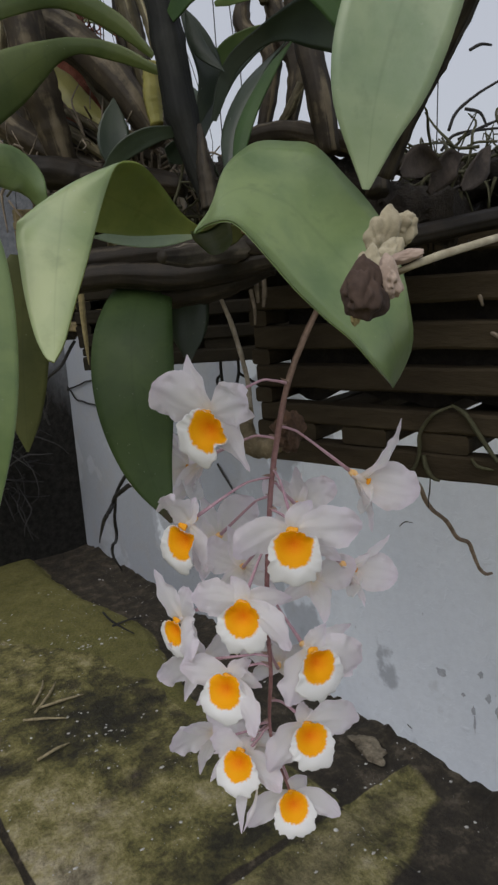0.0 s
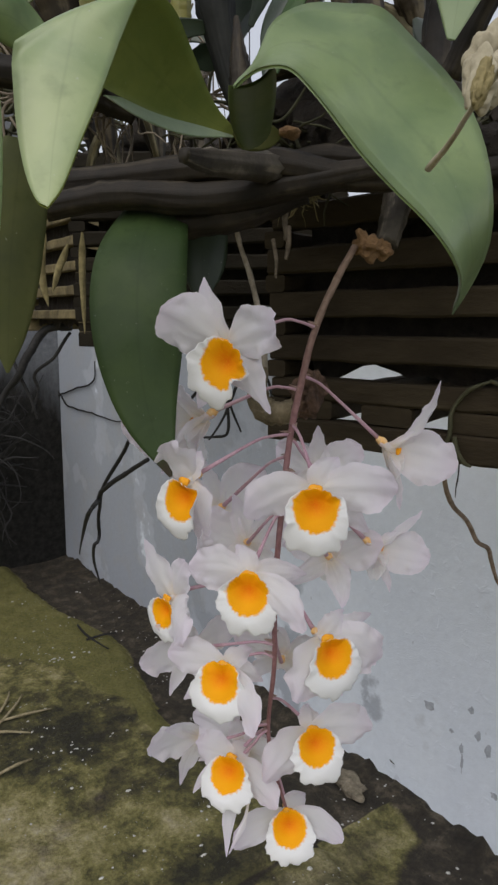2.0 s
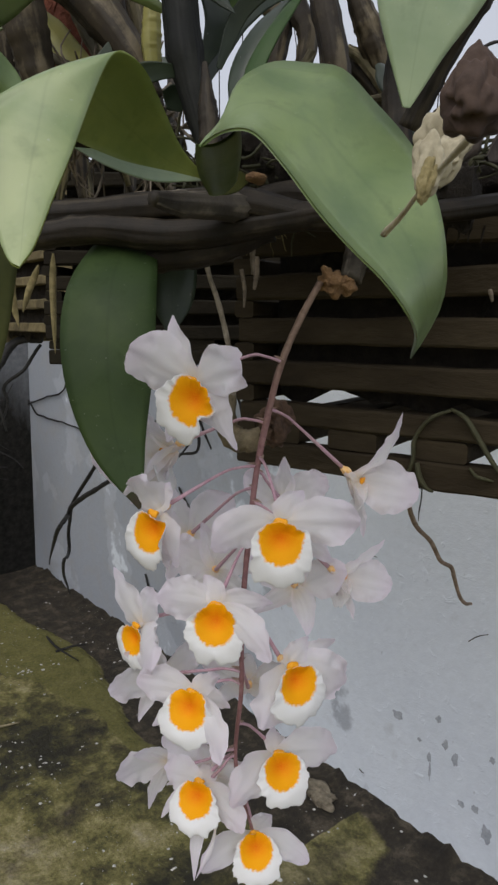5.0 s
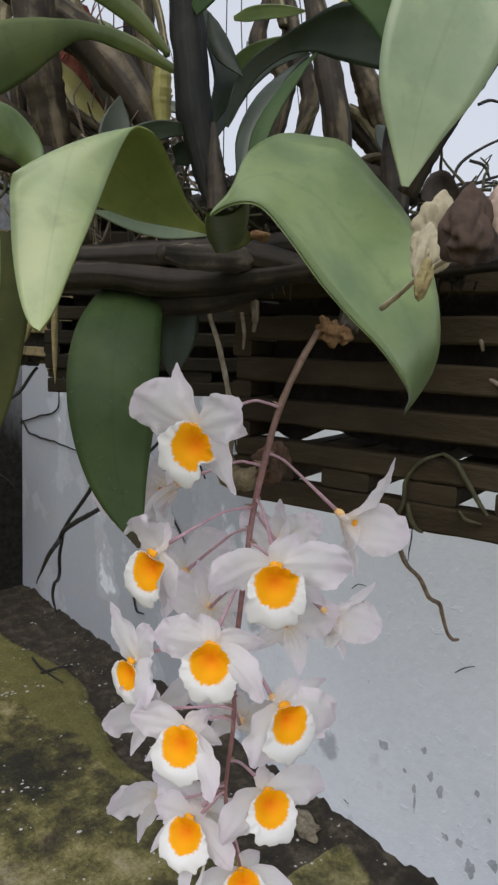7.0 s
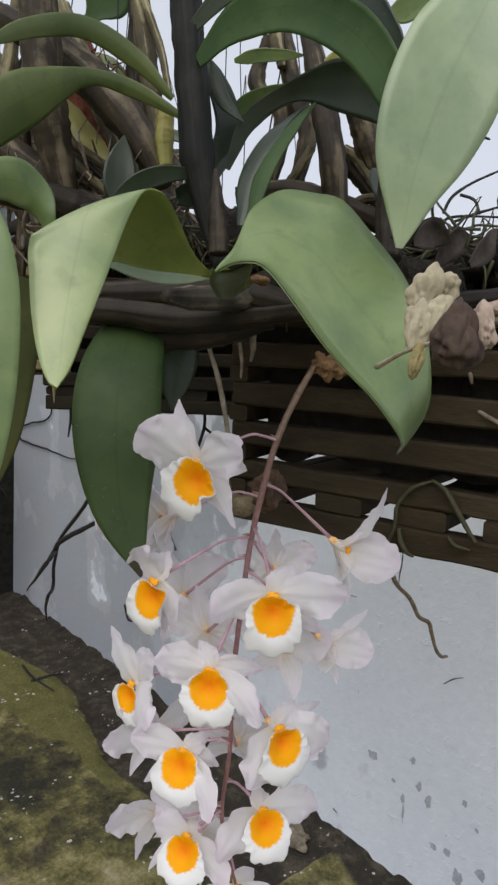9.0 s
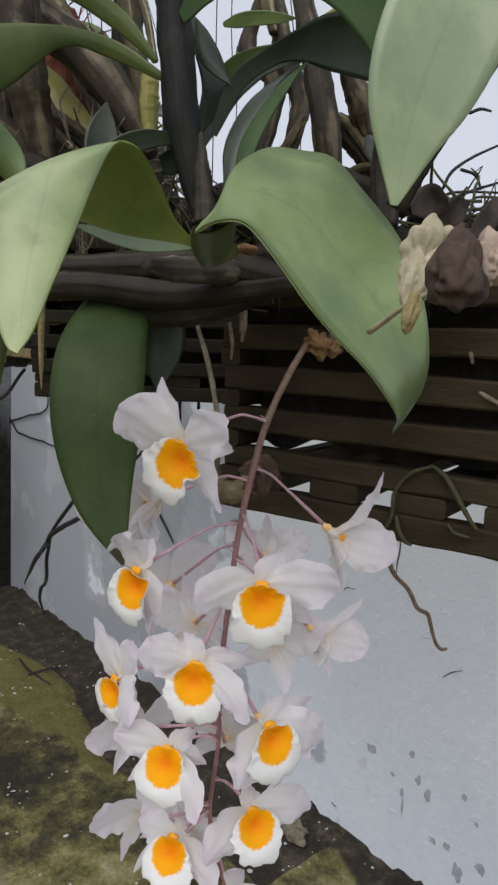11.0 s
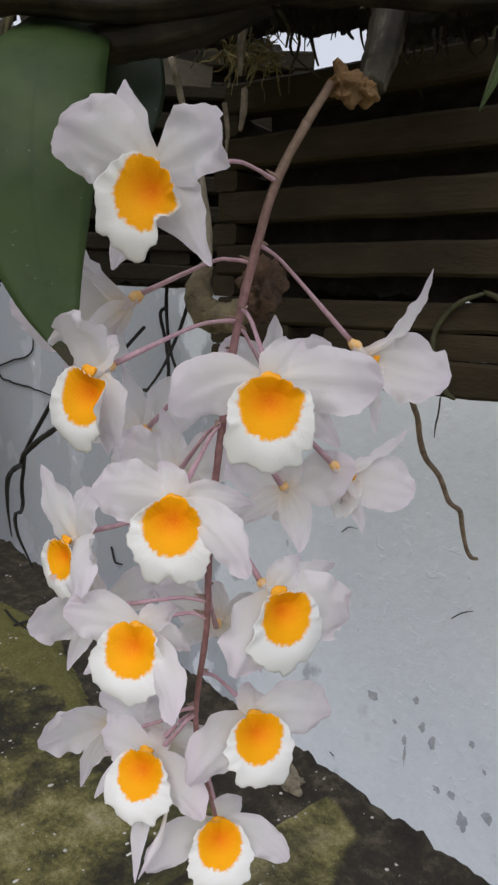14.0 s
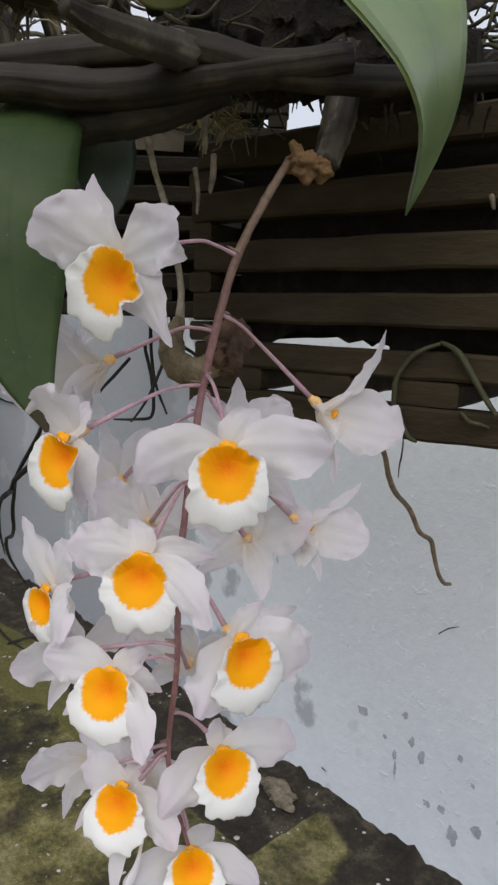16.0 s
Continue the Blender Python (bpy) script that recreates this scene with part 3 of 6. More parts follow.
def basket(corner, turn, size, rows, label, seed, floor_step=0.047, depth=None, fill=0.034, hi=0.0150, lo=0.0092, wood=WOOD, mound=0.0, lowest=(), bare=0.0):
    """A crib of stacked slats: front slats of height hi and side slats of height lo by turns; wider slats make its floor."""
    rng = random.Random(seed)
    deep = depth or size
    b = thing("orchid_basket", corner, label, "basket", "orchid baskets")
    m = Matrix.Translation(corner) @ Matrix.Rotation(radians(turn), 4, "Z")
    over = 0.005
    z = 0.0
    for k in range(2 * rows - 1):
        h = lowest[k] if k < len(lowest) else lo if k % 2 else hi
        for far in (0.0, 1.0):
            j = rng.uniform(-0.0015, 0.0015)
            if k % 2 == 0:
                p, q = (-over + j, far * deep + j, z + h / 2), (size + over + j, far * deep, z + h / 2)
            else:
                p, q = (far * size + j, -over + j, z + h / 2), (far * size, deep + over + j, z + h / 2)
            part("slat", slat(bmesh.new(), m @ Vector(p), m @ Vector(q), 0.013, h * 0.985, rng), wood, b, smooth=False)
        if k == 1:
            x = floor_step * 0.45
            while x < size - 0.02:
                part("floor_slat", slat(bmesh.new(), m @ Vector((x, -over, z + h / 2)), m @ Vector((x, deep + over, z + h / 2)), 0.028, h * 0.985, rng), wood, b, smooth=False)
                x += floor_step
        z += h
    # Added dark sheet inside the slats, so that their gaps look dark.
    bm = bmesh.new()
    ring = []
    for i in range(96):
        a = i / 96 * 4
        side, f = int(a), a - int(a)
        lo_, hi_, d0, d1 = 0.011, size - 0.011, 0.011, deep - 0.011
        q = ((lo_ + (hi_ - lo_) * f, d0), (hi_, d0 + (d1 - d0) * f), (hi_ - (hi_ - lo_) * f, d1), (lo_, d1 - (d1 - d0) * f))[side]
        col = []
        for k in range(9):
            g = fill - 0.003 + 0.011 * noise.noise((i * 0.35, seed, 3)) + 0.006 * noise.noise((i * 2.1, seed, 8))
            h = g + (z - 0.006 - g) * k / 8
            w = 0.0035 * noise.noise((q[0] * 90, q[1] * 90, h * 90))
            col.append(bm.verts.new(m @ Vector((q[0] + w, q[1] + w, h))))
        ring.append(col)
    for i in range(96):
        a, c = ring[i], ring[(i + 1) % 96]
        for k in range(8):
            bm.faces.new((a[k], c[k], c[k + 1], a[k + 1]))
    part("gap_sheet", bm, BARK, b, "dark sheet added inside the slats")
    bm = bmesh.new()
    for i in range(120 + int(4500 * mound)):
        x = rng.uniform(0.016, size - 0.016)
        heap = mound * max(0.0, min(1.0, (x - bare) / 0.05)) if bare else mound
        if i >= 120 and bare and x < bare:
            continue
        c = m @ Vector((x, rng.uniform(0.016, deep - 0.016), rng.uniform(fill, z - 0.012) if i < 120 else z + rng.uniform(-0.008, heap)))
        r = rng.uniform(0.010, 0.019)
        lump(bm, c, (r, r, r * 0.8), i * 1.3 + seed, 1)
    part("bark_filling", bm, BARK, b, "dark bark chunks and rotted fibre")["kind"] = "stuff"
    return b, m, z


# ---- flowers ----
PETAL_OUTLINE = (0.20, 0.46, 0.74, 0.92, 1.0, 0.99, 0.90, 0.70, 0.16)
SEPAL_OUTLINE = (0.42, 0.80, 0.98, 1.0, 0.92, 0.76, 0.55, 0.33, 0.05)


def tepal_mesh(name, length, width, twist=0.0, curl=0.0, bend=0.0, cup=0.6, seed=0.0):
    """A petal or sepal along +Z with its face towards -Y. twist turns the tip about its length, curl bends it back (+) or
    forward (-), bend leads it sideways, all in degrees over its length; cup is the depth of its hollow. Its rim is softly waved."""
    outline = PETAL_OUTLINE if name == "petal" else SEPAL_OUTLINE
    bm = bmesh.new()
    uvl = bm.loops.layers.uv.verify()
    n, m = 24, 14
    p, grid = Vector((0, 0, 0)), []
    ends = [1 - (1 - k / n) ** 1.35 for k in range(n + 1)]
    for k, s in enumerate(ends):
        if k:
            mid = 0.5 * (s + ends[k - 1])
            back, side = radians(curl) * mid**1.4 - radians(26) * cup * (1 - mid) ** 2, radians(bend) * mid
            p = p + Vector((math.sin(side), math.sin(back), math.cos(side) * math.cos(back))).normalized() * (length * (s - ends[k - 1]))
        turn = radians(twist) * s
        across = Vector((math.cos(turn) * math.cos(radians(bend) * s), math.sin(turn), -math.sin(radians(bend) * s) * math.cos(turn)))
        along = Vector((math.sin(radians(bend) * s), math.sin(radians(curl) * s**1.4), 1)).normalized()
        out = across.cross(along).normalized()
        half = 0.5 * width * spline_value(outline, s)
        row = []
        for j in range(m + 1):
            u = 2 * j / m - 1
            q = Vector((u * half / length * 3.0, s * 3.0, seed * 7.3))
            rim = abs(u) ** 1.7
            wave = half * (0.90 * rim * s * noise.noise(q * 1.25) + 0.44 * rim * s * noise.noise(q * 3.1 + Vector((0, 0, 5))))
            wave += 0.11 * half * noise.noise(Vector((u * 3.4, s * 1.5, seed * 3.1))) + 0.05 * half * noise.noise(Vector((u * 8, s * 2.5, seed * 2.3)))
            hollow = -cup * 0.34 * half * u * u * (1 - 0.7 * s) + 0.10 * half * math.exp(-((u / 0.16) ** 2)) * (1 - s)
            reach = 1 + 0.15 * noise.noise((s * 4.5, u * 0.6 + (3 if u > 0 else 0), seed * 5.0)) + 0.05 * noise.noise((s * 15, 2 if u > 0 else 0, seed * 1.9))
            row.append(bm.verts.new(p + across * (u * half * reach) + out * (hollow + wave)))
        grid.append(row)
    for k in range(n):
        for j in range(m):
            f = bm.faces.new((grid[k][j], grid[k][j + 1], grid[k + 1][j + 1], grid[k + 1][j]))
            f.smooth = True
            for l, (a, b) in zip(f.loops, ((j, k), (j + 1, k), (j + 1, k + 1), (j, k + 1))):
                l[uvl].uv = (a / m, ends[b])
    me = bpy.data.meshes.new(name)
    bm.to_mesh(me)
    bm.free()
    me.materials.append(PETAL)
    return me


def lip_mesh(seed, folded=0.0, wide=1.0, notch=None):
    """A hollow rounded shell, two layers thick, with a ragged white apron below; the disc on its face is yellow, its back is white.
    folded: degrees by which one flank is turned up. notch: direction in degrees and depth of a bay in the rim."""
    bm = bmesh.new()
    rows, cols = 24, 96
    disc, throat, layers = [], [], []
    for back in (0, 1):
        grid = []
        for i in range(rows + 1):
            r = i / rows
            loop = []
            for j in range(cols):
                a = 2 * math.pi * j / cols
                ca, sa = math.cos(a), math.sin(a)
                low, high = max(0.0, -sa), max(0.0, sa)
                R = 0.0095 + 0.0034 * low**0.8 - 0.0014 * high**2
                bay = notch[1] * math.exp(-((((a - radians(notch[0]) + math.pi) % (2 * math.pi)) - math.pi) / 0.50) ** 2) if notch else 0.0
                R *= 1 - bay
                frill = max(0.0, r - 0.58) / 0.42
                wob = noise.noise((ca * 1.7 + seed * 3, sa * 1.7, seed))
                mid = noise.noise((ca * 3.6 + seed, sa * 3.6, seed * 2))
                fine = noise.noise((ca * 9 + seed, sa * 9, seed * 2))
                edge = 1 + frill * (0.12 * wob + (0.08 + 0.12 * low) * mid + 0.075 * fine)
                x = wide * R * r * ca * edge
                z = R * r * sa * edge
                y = 0.0026 * math.exp(-((x / 0.0046) ** 2 + ((z - 0.0022) / 0.0052) ** 2))
                y += 0.0021 * low * frill * frill - 0.0010 * high * frill
                y += frill * (0.0015 * wob + 0.0010 * mid + 0.0004 * fine)
                d = x * 0.97 + z * 0.24 - 0.0046 - 0.0010 * noise.noise((z * 260, seed, 4))
                if folded and d > 0:
                    curve, turn = 0.0030, radians(folded)
                    phi = min(turn, d / curve)
                    rest = max(0.0, d - curve * turn)
                    k = d - curve * math.sin(phi) - rest * math.cos(turn)
                    x, z = x - 0.97 * k, z - 0.24 * k
                    y -= curve * (1 - math.cos(phi)) + rest * math.sin(turn)
                loop.append(bm.verts.new((x, y + back * 0.00035, z)))
                rim = 0.0066 * (1 + 0.08 * noise.noise((ca * 2 + seed, sa * 2, 5)) + 0.05 * noise.noise((ca * 6 + seed, sa * 6, 5)))
                flat = math.hypot(R * r * ca, R * r * sa * 1.04 - 0.0004)
                disc.append(0.0 if back else max(0.0, min(1.0, 0.5 + (min(rim, 0.83 * R) + 0.0022 * high - flat) / 0.0050)))
                throat.append(max(0.0, 1 - math.hypot(x * 0.8, z - 0.0030) / 0.0052))
            grid.append(loop)
        layers.append(grid)
    for back, grid in enumerate(layers):
        for p, q in zip(grid, grid[1:]):
            for j in range(cols):
                f = (p[j], q[j], q[(j + 1) % cols], p[(j + 1) % cols])
                bm.faces.new(f[::-1] if back else f)
    for j in range(cols):
        a, b = layers[0][-1], layers[1][-1]
        bm.faces.new((a[j], b[j], b[(j + 1) % cols], a[(j + 1) % cols]))
    me = bpy.data.meshes.new("lip")
    for f in bm.faces:
        f.smooth = True
    bm.to_mesh(me)
    bm.free()
    for name, values in (("disc", disc), ("throat", throat)):
        me.attributes.new(name, "FLOAT", "POINT").data.foreach_set("value", values)
    me.materials.append(LIP)
    return me


def column_mesh():
    """The column with its yellow anther cap over the throat, and the orange chin behind."""
    bm = bmesh.new()
    lump(bm, (0, 0.0021, 0.0078), (0.0024, 0.0009, 0.0015), 4.2, 3, 0.5)
    cap = len(bm.faces)
    tube(bm, [(0, 0.0030, 0.0068), (0, 0.0056, 0.0076), (0, 0.0082, 0.0084), (0, 0.0100, 0.0088)], [0.0010, 0.0014, 0.0015, 0.0012], 12, 10, 0.1)
    column = len(bm.faces)
    tube(bm, [(0, 0.0076, 0.0082), (0, 0.0090, 0.0090), (0, 0.0104, 0.0094), (0, 0.0114, 0.0100)], [0.0012, 0.0016, 0.0014, 0.0007], 12, 12, 0.35)
    me = bpy.data.meshes.new("flower")
    for i, f in enumerate(bm.faces):
        f.smooth = True
        f.material_index = 2 if i >= column else 1 if i >= cap else 0
    bm.to_mesh(me)
    bm.free()
    me.materials.append(ORANGE)
    me.materials.append(PETAL)
    me.materials.append(CHIN)
    return me


COLUMN = column_mesh()
VIEW = radians(49)
RIGHT = Vector((math.cos(VIEW), math.sin(VIEW), 0))
UP = Vector((0, 0, 1))
AHEAD = Vector((-math.sin(VIEW), math.cos(VIEW), 0))
TEPALS = ("dorsal_sepal", "petal", "petal", "lateral_sepal", "lateral_sepal")


def flower(parent, place, right, up, roll, size, seed, tepals, folded=0.0, lip_size=1.0, notch=None):
    """A flower whose lip is at place. right and up: degrees by which it faces to the right and upwards of the spray's front;
    roll turns the lip clockwise. tepals: for the dorsal sepal, two petals and two lateral sepals the angle clockwise from upright,
    length and width in millimetres, and the degrees of tilt backwards, twist, curl and sideways bend."""
    turn = Matrix.Rotation(VIEW + radians(right), 4, "Z") @ Matrix.Rotation(radians(-up), 4, "X")
    m = Matrix.Translation(place) @ turn @ Matrix.Scale(size, 4)
    fl = new("flower", COLUMN)
    fl.parent = parent
    fl.matrix_parent_inverse = parent.matrix_basis.inverted()
    fl.matrix_basis = m
    for i, (name, (angle, length, width, tilt, twist, curl, bend)) in enumerate(zip(TEPALS, tepals)):
        ob = new(name, tepal_mesh(name, 1.03 * length / 1000, 1.12 * width / 1000, twist, curl, bend, 0.75 if name == "petal" else 0.5, seed + 0.37 * i))
        ob.parent = fl
        ob.matrix_basis = Matrix.Translation((0, 0.0052 + 0.0006 * i, 0.0074)) @ Matrix.Rotation(radians(angle), 4, "Y") @ Matrix.Rotation(radians(-tilt), 4, "X") @ Matrix.Rotation(radians(-0.4 * twist), 4, "Z")
    lip = new("lip", lip_mesh(seed * 1.7, folded, 1.06 + 0.05 * math.sin(seed * 5), notch))
    lip.parent = fl
    lip["label"] = "frilled white lip with yolk-yellow disc"
    lip.matrix_basis = Matrix.Translation((0, 0, 0.006 * (1 - lip_size))) @ Matrix.Rotation(radians(roll), 4, "Y") @ Matrix.Scale(lip_size, 4)
    return m


# the flowering plant
plant = thing("flowering_orchid", (-0.0277, -0.6319, 0.8109), "flowering orchid with a hanging spray of white blooms", "orchid plant")
RACHIS = [(-0.0196, -0.5815, 0.7797), (-0.0205, -0.5912, 0.7655), (-0.0178, -0.6040, 0.7474), (-0.0163, -0.6135, 0.7225), (-0.0149, -0.6190, 0.7038), (-0.0112, -0.6261, 0.6764), (-0.0095, -0.6297, 0.6531), (-0.0082, -0.6310, 0.6286), (-0.0104, -0.6323, 0.6016), (-0.0089, -0.6300, 0.5829), (-0.0066, -0.6271, 0.5686)]
part("flower_stem", tube(bmesh.new(), RACHIS, [0.0013, 0.0014, 0.0013, 0.0012, 0.0011, 0.0010, 0.0009, 0.0008, 0.0007, 0.0006], 80, 10, 0.16, ridges=5, ridge=0.06, nodes=11), STEM, plant, "brown-mauve arching flower stem")


def bloom(place, right, up, roll, size, seed, joint, tepals, folded=0.0, lip_size=1.0, notch=None):
    """A flower with the pedicel that joins it to the stem at the height joint, and the small bract at that joint."""
    m = flower(plant, place, right, up, roll, size, seed, tepals, folded, lip_size, notch)
    back = m @ Vector((0, 0.0112, 0.0098))
    out = (m.to_3x3() @ Vector((0, 1, 0))).normalized()
    root = min(spline(RACHIS, 100), key=lambda p: abs(p.z - joint))
    span = (root - back).length
    mid = (back + root) / 2 + Vector((0, 0, 0.10 * span)) + out * 0.12 * span
    pedicel = part("pedicel", tube(bmesh.new(), [root, root.lerp(mid, 0.5) + UP * 0.0008, mid, back], [0.0008, 0.00055, 0.00055, 0.0006, 0.0009], 18, 8, 0.12), PEDICEL, plant)
    aim = (mid - root).normalized()
    part("bract", blade(bmesh.new(), [root, root + aim * 0.002 + UP * 0.0010, root + aim * 0.0042 + UP * 0.0019], 0.0026, [aim.cross(UP), aim.cross(UP)], (0.8, 1.0, 0.6, 0.1), 0.5, 6, 4, 0, 0.00015), BRACT, pedicel)


SIDE_VIEW = ((0, 27, 9, -34, 24, 14, 0), (70, 23, 15, -58, 20, -10, 0), (-68, 24, 17, -62, -20, -10, 0), (140, 22, 8, -42, 10, 20, 0), (-150, 22, 8, -36, -20, 20, 0))
BACK_VIEW = ((4, 23, 9, 4, 20, 25, 6), (68, 25, 17, -6, 15, 14, 8), (-64, 25, 17, 0, -15, 12, -10), (128, 24, 9.5, 6, 15, 20, 10), (-132, 24, 9.5, 2, -20, 25, -8))

LEANING = ((50, 22, 8.5, 2, 20, 20, 6), (100, 24, 16, -4, 12, 14, 6), (-60, 21, 14, 0, -15, 12, -10), (146, 23, 8, 4, 15, 24, 10), (-150, 20, 9, 2, -20, 20, -8))


def varied(tepals, seed, amount=1.0):
    rng = random.Random(seed)
    return [tuple(v + amount * s * rng.uniform(-1, 1) for v, s in zip(t, (12, 2.2, 1.8, 12, 26, 16, 14))) for t in tepals]


def turned_bloom(chin, right, up, size, seed, joint, tepals):
    """A flower turned aside or away, placed by its chin."""
    turn = Matrix.Rotation(VIEW + radians(right), 3, "Z") @ Matrix.Rotation(radians(-up), 3, "X")
    bloom(Vector(chin) - turn @ Vector((0, 0.0100, 0.0092)) * size, right, up, 0, size, seed, joint, tepals, 0.0, 0.68)


# facing the path, from the top down
bloom((-0.0076, -0.6535, 0.7380), -20, 2, 38, 1.03, 0.4, 0.7486, ((-34, 25, 8.0, 6, 25, 35, 8), (66, 21, 15.5, -2, 0, -30, 18), (-64, 25, 17, -8, -10, 16, -4), (140, 26, 11, -4, 18, 0, 6), (-148, 25, 12, 8, -10, 10, 0)), notch=(-8, 0.44))
bloom((-0.0240, -0.6597, 0.6908), -28, 6, 20, 1.0, 1.1, 0.7110, ((-10, 13, 8, 30, 20, 30, 0), (150, 20, 11, 2, 40, 10, 10), (-36, 17, 13, -24, -60, -20, 10), (170, 21, 9, 6, 20, 15, 10), (-120, 17, 8, 34, 0, 10, 0)), 84, notch=(-30, 0.16))
bloom((0.0172, -0.6342, 0.6920), 2, 10, -2, 1.02, 2.3, 0.7150, ((28, 14.5, 8.6, 4, 30, 60, 10), (84, 26, 14, 0, 14, 14, 12), (-86, 25, 12.5, -12, -34, 10, -46), (124, 24, 9.5, 16, 20, 14, 10), (-158, 20, 9, 26, -10, 10, 0)))
bloom((0.0010, -0.6500, 0.6622), -6, 14, 4, 0.98, 3.2, 0.6840, ((-24, 13, 8.6, 10, -25, 50, -10), (112, 28, 11, -20, 36, 16, 30), (-80, 22.5, 14, 2, -16, 18, -14), (84, 20, 9, 20, 20, 20, 10), (-146, 20, 9, 24, -10, 15, 0)))
bloom((-0.0118, -0.6535, 0.6258), -18, 24, 4, 0.95, 4.1, 0.6307, ((30, 13, 8, 34, 30, 40, 10), (126, 29, 9.5, -14, 40, 10, 28), (-84, 25, 12.5, -4, -20, 18, -10), (104, 15, 8, 30, 20, 20, 10), (-137, 26, 7.5, 6, -30, 24, 14)))
bloom((0.0158, -0.6240, 0.6375), 32, 16, 2, 0.98, 5.3, 0.6656, ((44, 14, 9, -10, 30, 50, 14), (112, 27, 16, -2, 10, 18, 8), (-134, 24, 15, -6, -14, 14, -12), (80, 26, 8, 4, 24, 22, 6), (158, 27, 8, 14, 10, 10, 0)))
bloom((0.0050, -0.6215, 0.5962), 18, 26, 2, 0.95, 6.2, 0.6140, ((12, 13, 8, 34, 20, 40, 6), (82, 26, 14, -2, 20, 20, 28), (-116, 27, 14, -8, -24, 14, -18), (128, 19, 10, 16, 10, 20, 10), (-152, 17, 9, 26, -10, 15, 0)))
bloom((-0.0182, -0.6465, 0.5826), -18, 30, 4, 0.95, 7.4, 0.6020, ((10, 12, 8, 38, 20, 40, 6), (116, 25, 11, 2, 30, 12, 18), (-80, 20, 12, 8, -20, 20, -12), (180, 36, 6.5, 6, 20, 8, -6), (-126, 25, 6.5, 4, -40, 26, -16)))
bloom((-0.0041, -0.6270, 0.5586), 8, 32, 0, 0.92, 8.3, 0.5854, ((50, 12, 9.5, 20, 10, 30, 10), (104, 26, 10, -8, 24, 24, 28), (-104, 27, 10.5, -8, -24, 24, -28), (158, 16, 8, 40, 10, 10, 0), (-158, 16, 8, 40, -10, 10, 0)))
bloom((-0.0462, -0.6562, 0.6400), -40, 8, 14, 0.95, 9.1, 0.6560, ((-42, 28, 13, -4, -14, 16, -6), (112, 25, 17, -26, 14, 14, 10), (26, 20, 14, -10, -10, 14, 0), (164, 27, 8.5, 18, 30, 20, -8), (-110, 16, 8, 24, -20, 20, 0)), 0.0, 0.84)
# turned aside and away
turned_bloom((-0.0095, -0.5762, 0.7053), 96, -22, 1.08, 10.2, 0.7330, ((0, 31, 9.5, -26, 24, 40, -4), (66, 24, 15, -60, 10, -10, 0), (-66, 25, 18, -62, -10, -10, 0), (140, 24, 9, -40, 10, 16, 0), (-156, 23, 8.5, -34, -14, 16, 0)))
turned_bloom((0.0069, -0.6003, 0.6736), 108, -20, 0.84, 11.4, 0.7000, varied(SIDE_VIEW, 4, 0.5))
turned_bloom((-0.0026, -0.6100, 0.6668), 150, -10, 0.84, 12.1, 0.6900, varied(BACK_VIEW, 5))
turned_bloom((-0.0487, -0.6283, 0.7171), -104, -12, 1.16, 13.3, 0.7281, ((0, 27, 11, -30, 24, 14, 0), (74, 27, 20, -48, 14, -6, 6), (-70, 27, 20, -54, -14, -6, -4), (136, 24, 10, -40, 10, 20, 0), (-150, 24, 10, -36, -20, 20, 0)))
turned_bloom((-0.0575, -0.6190, 0.6751), -140, -14, 1.0, 14.2, 0.7030, varied(BACK_VIEW, 17))
turned_bloom((-0.0180, -0.6195, 0.6220), 172, 22, 0.86, 15.4, 0.6420, varied(BACK_VIEW, 8, 0.4))
turned_bloom((-0.0404, -0.6439, 0.6262), -152, 6, 0.90, 16.1, 0.6370, varied(LEANING, 12, 0.4))
turned_bloom((-0.0470, -0.6375, 0.5785), -152, 18, 0.95, 17.3, 0.6047, varied(LEANING, 10, 0.4))
turned_bloom((-0.0241, -0.6345, 0.5845), 176, 20, 0.95, 18.2, 0.6010, varied(BACK_VIEW, 11))
turned_bloom((-0.0165, -0.6043, 0.6960), 158, -4, 0.8, 19.4, 0.7090, varied(BACK_VIEW, 13))
turned_bloom((-0.0400, -0.6190, 0.6640), -168, 2, 0.9, 20.3, 0.6840, varied(BACK_VIEW, 23, 0.6))


def leaf_part(parent, points, width, sides, shape=LEAF_SHAPE, mat=LEAF, fold=0.15, wave=0.03, label="", n=30, thick=0.0006):
    return part("leaf", blade(bmesh.new(), points, width, sides, shape, fold, n, 10, wave, thick), mat, parent, label)


def way(r, u, a=0.0):
    """A direction from parts to the right, up and ahead of the spray's front."""
    return RIGHT * r + UP * u + AHEAD * a


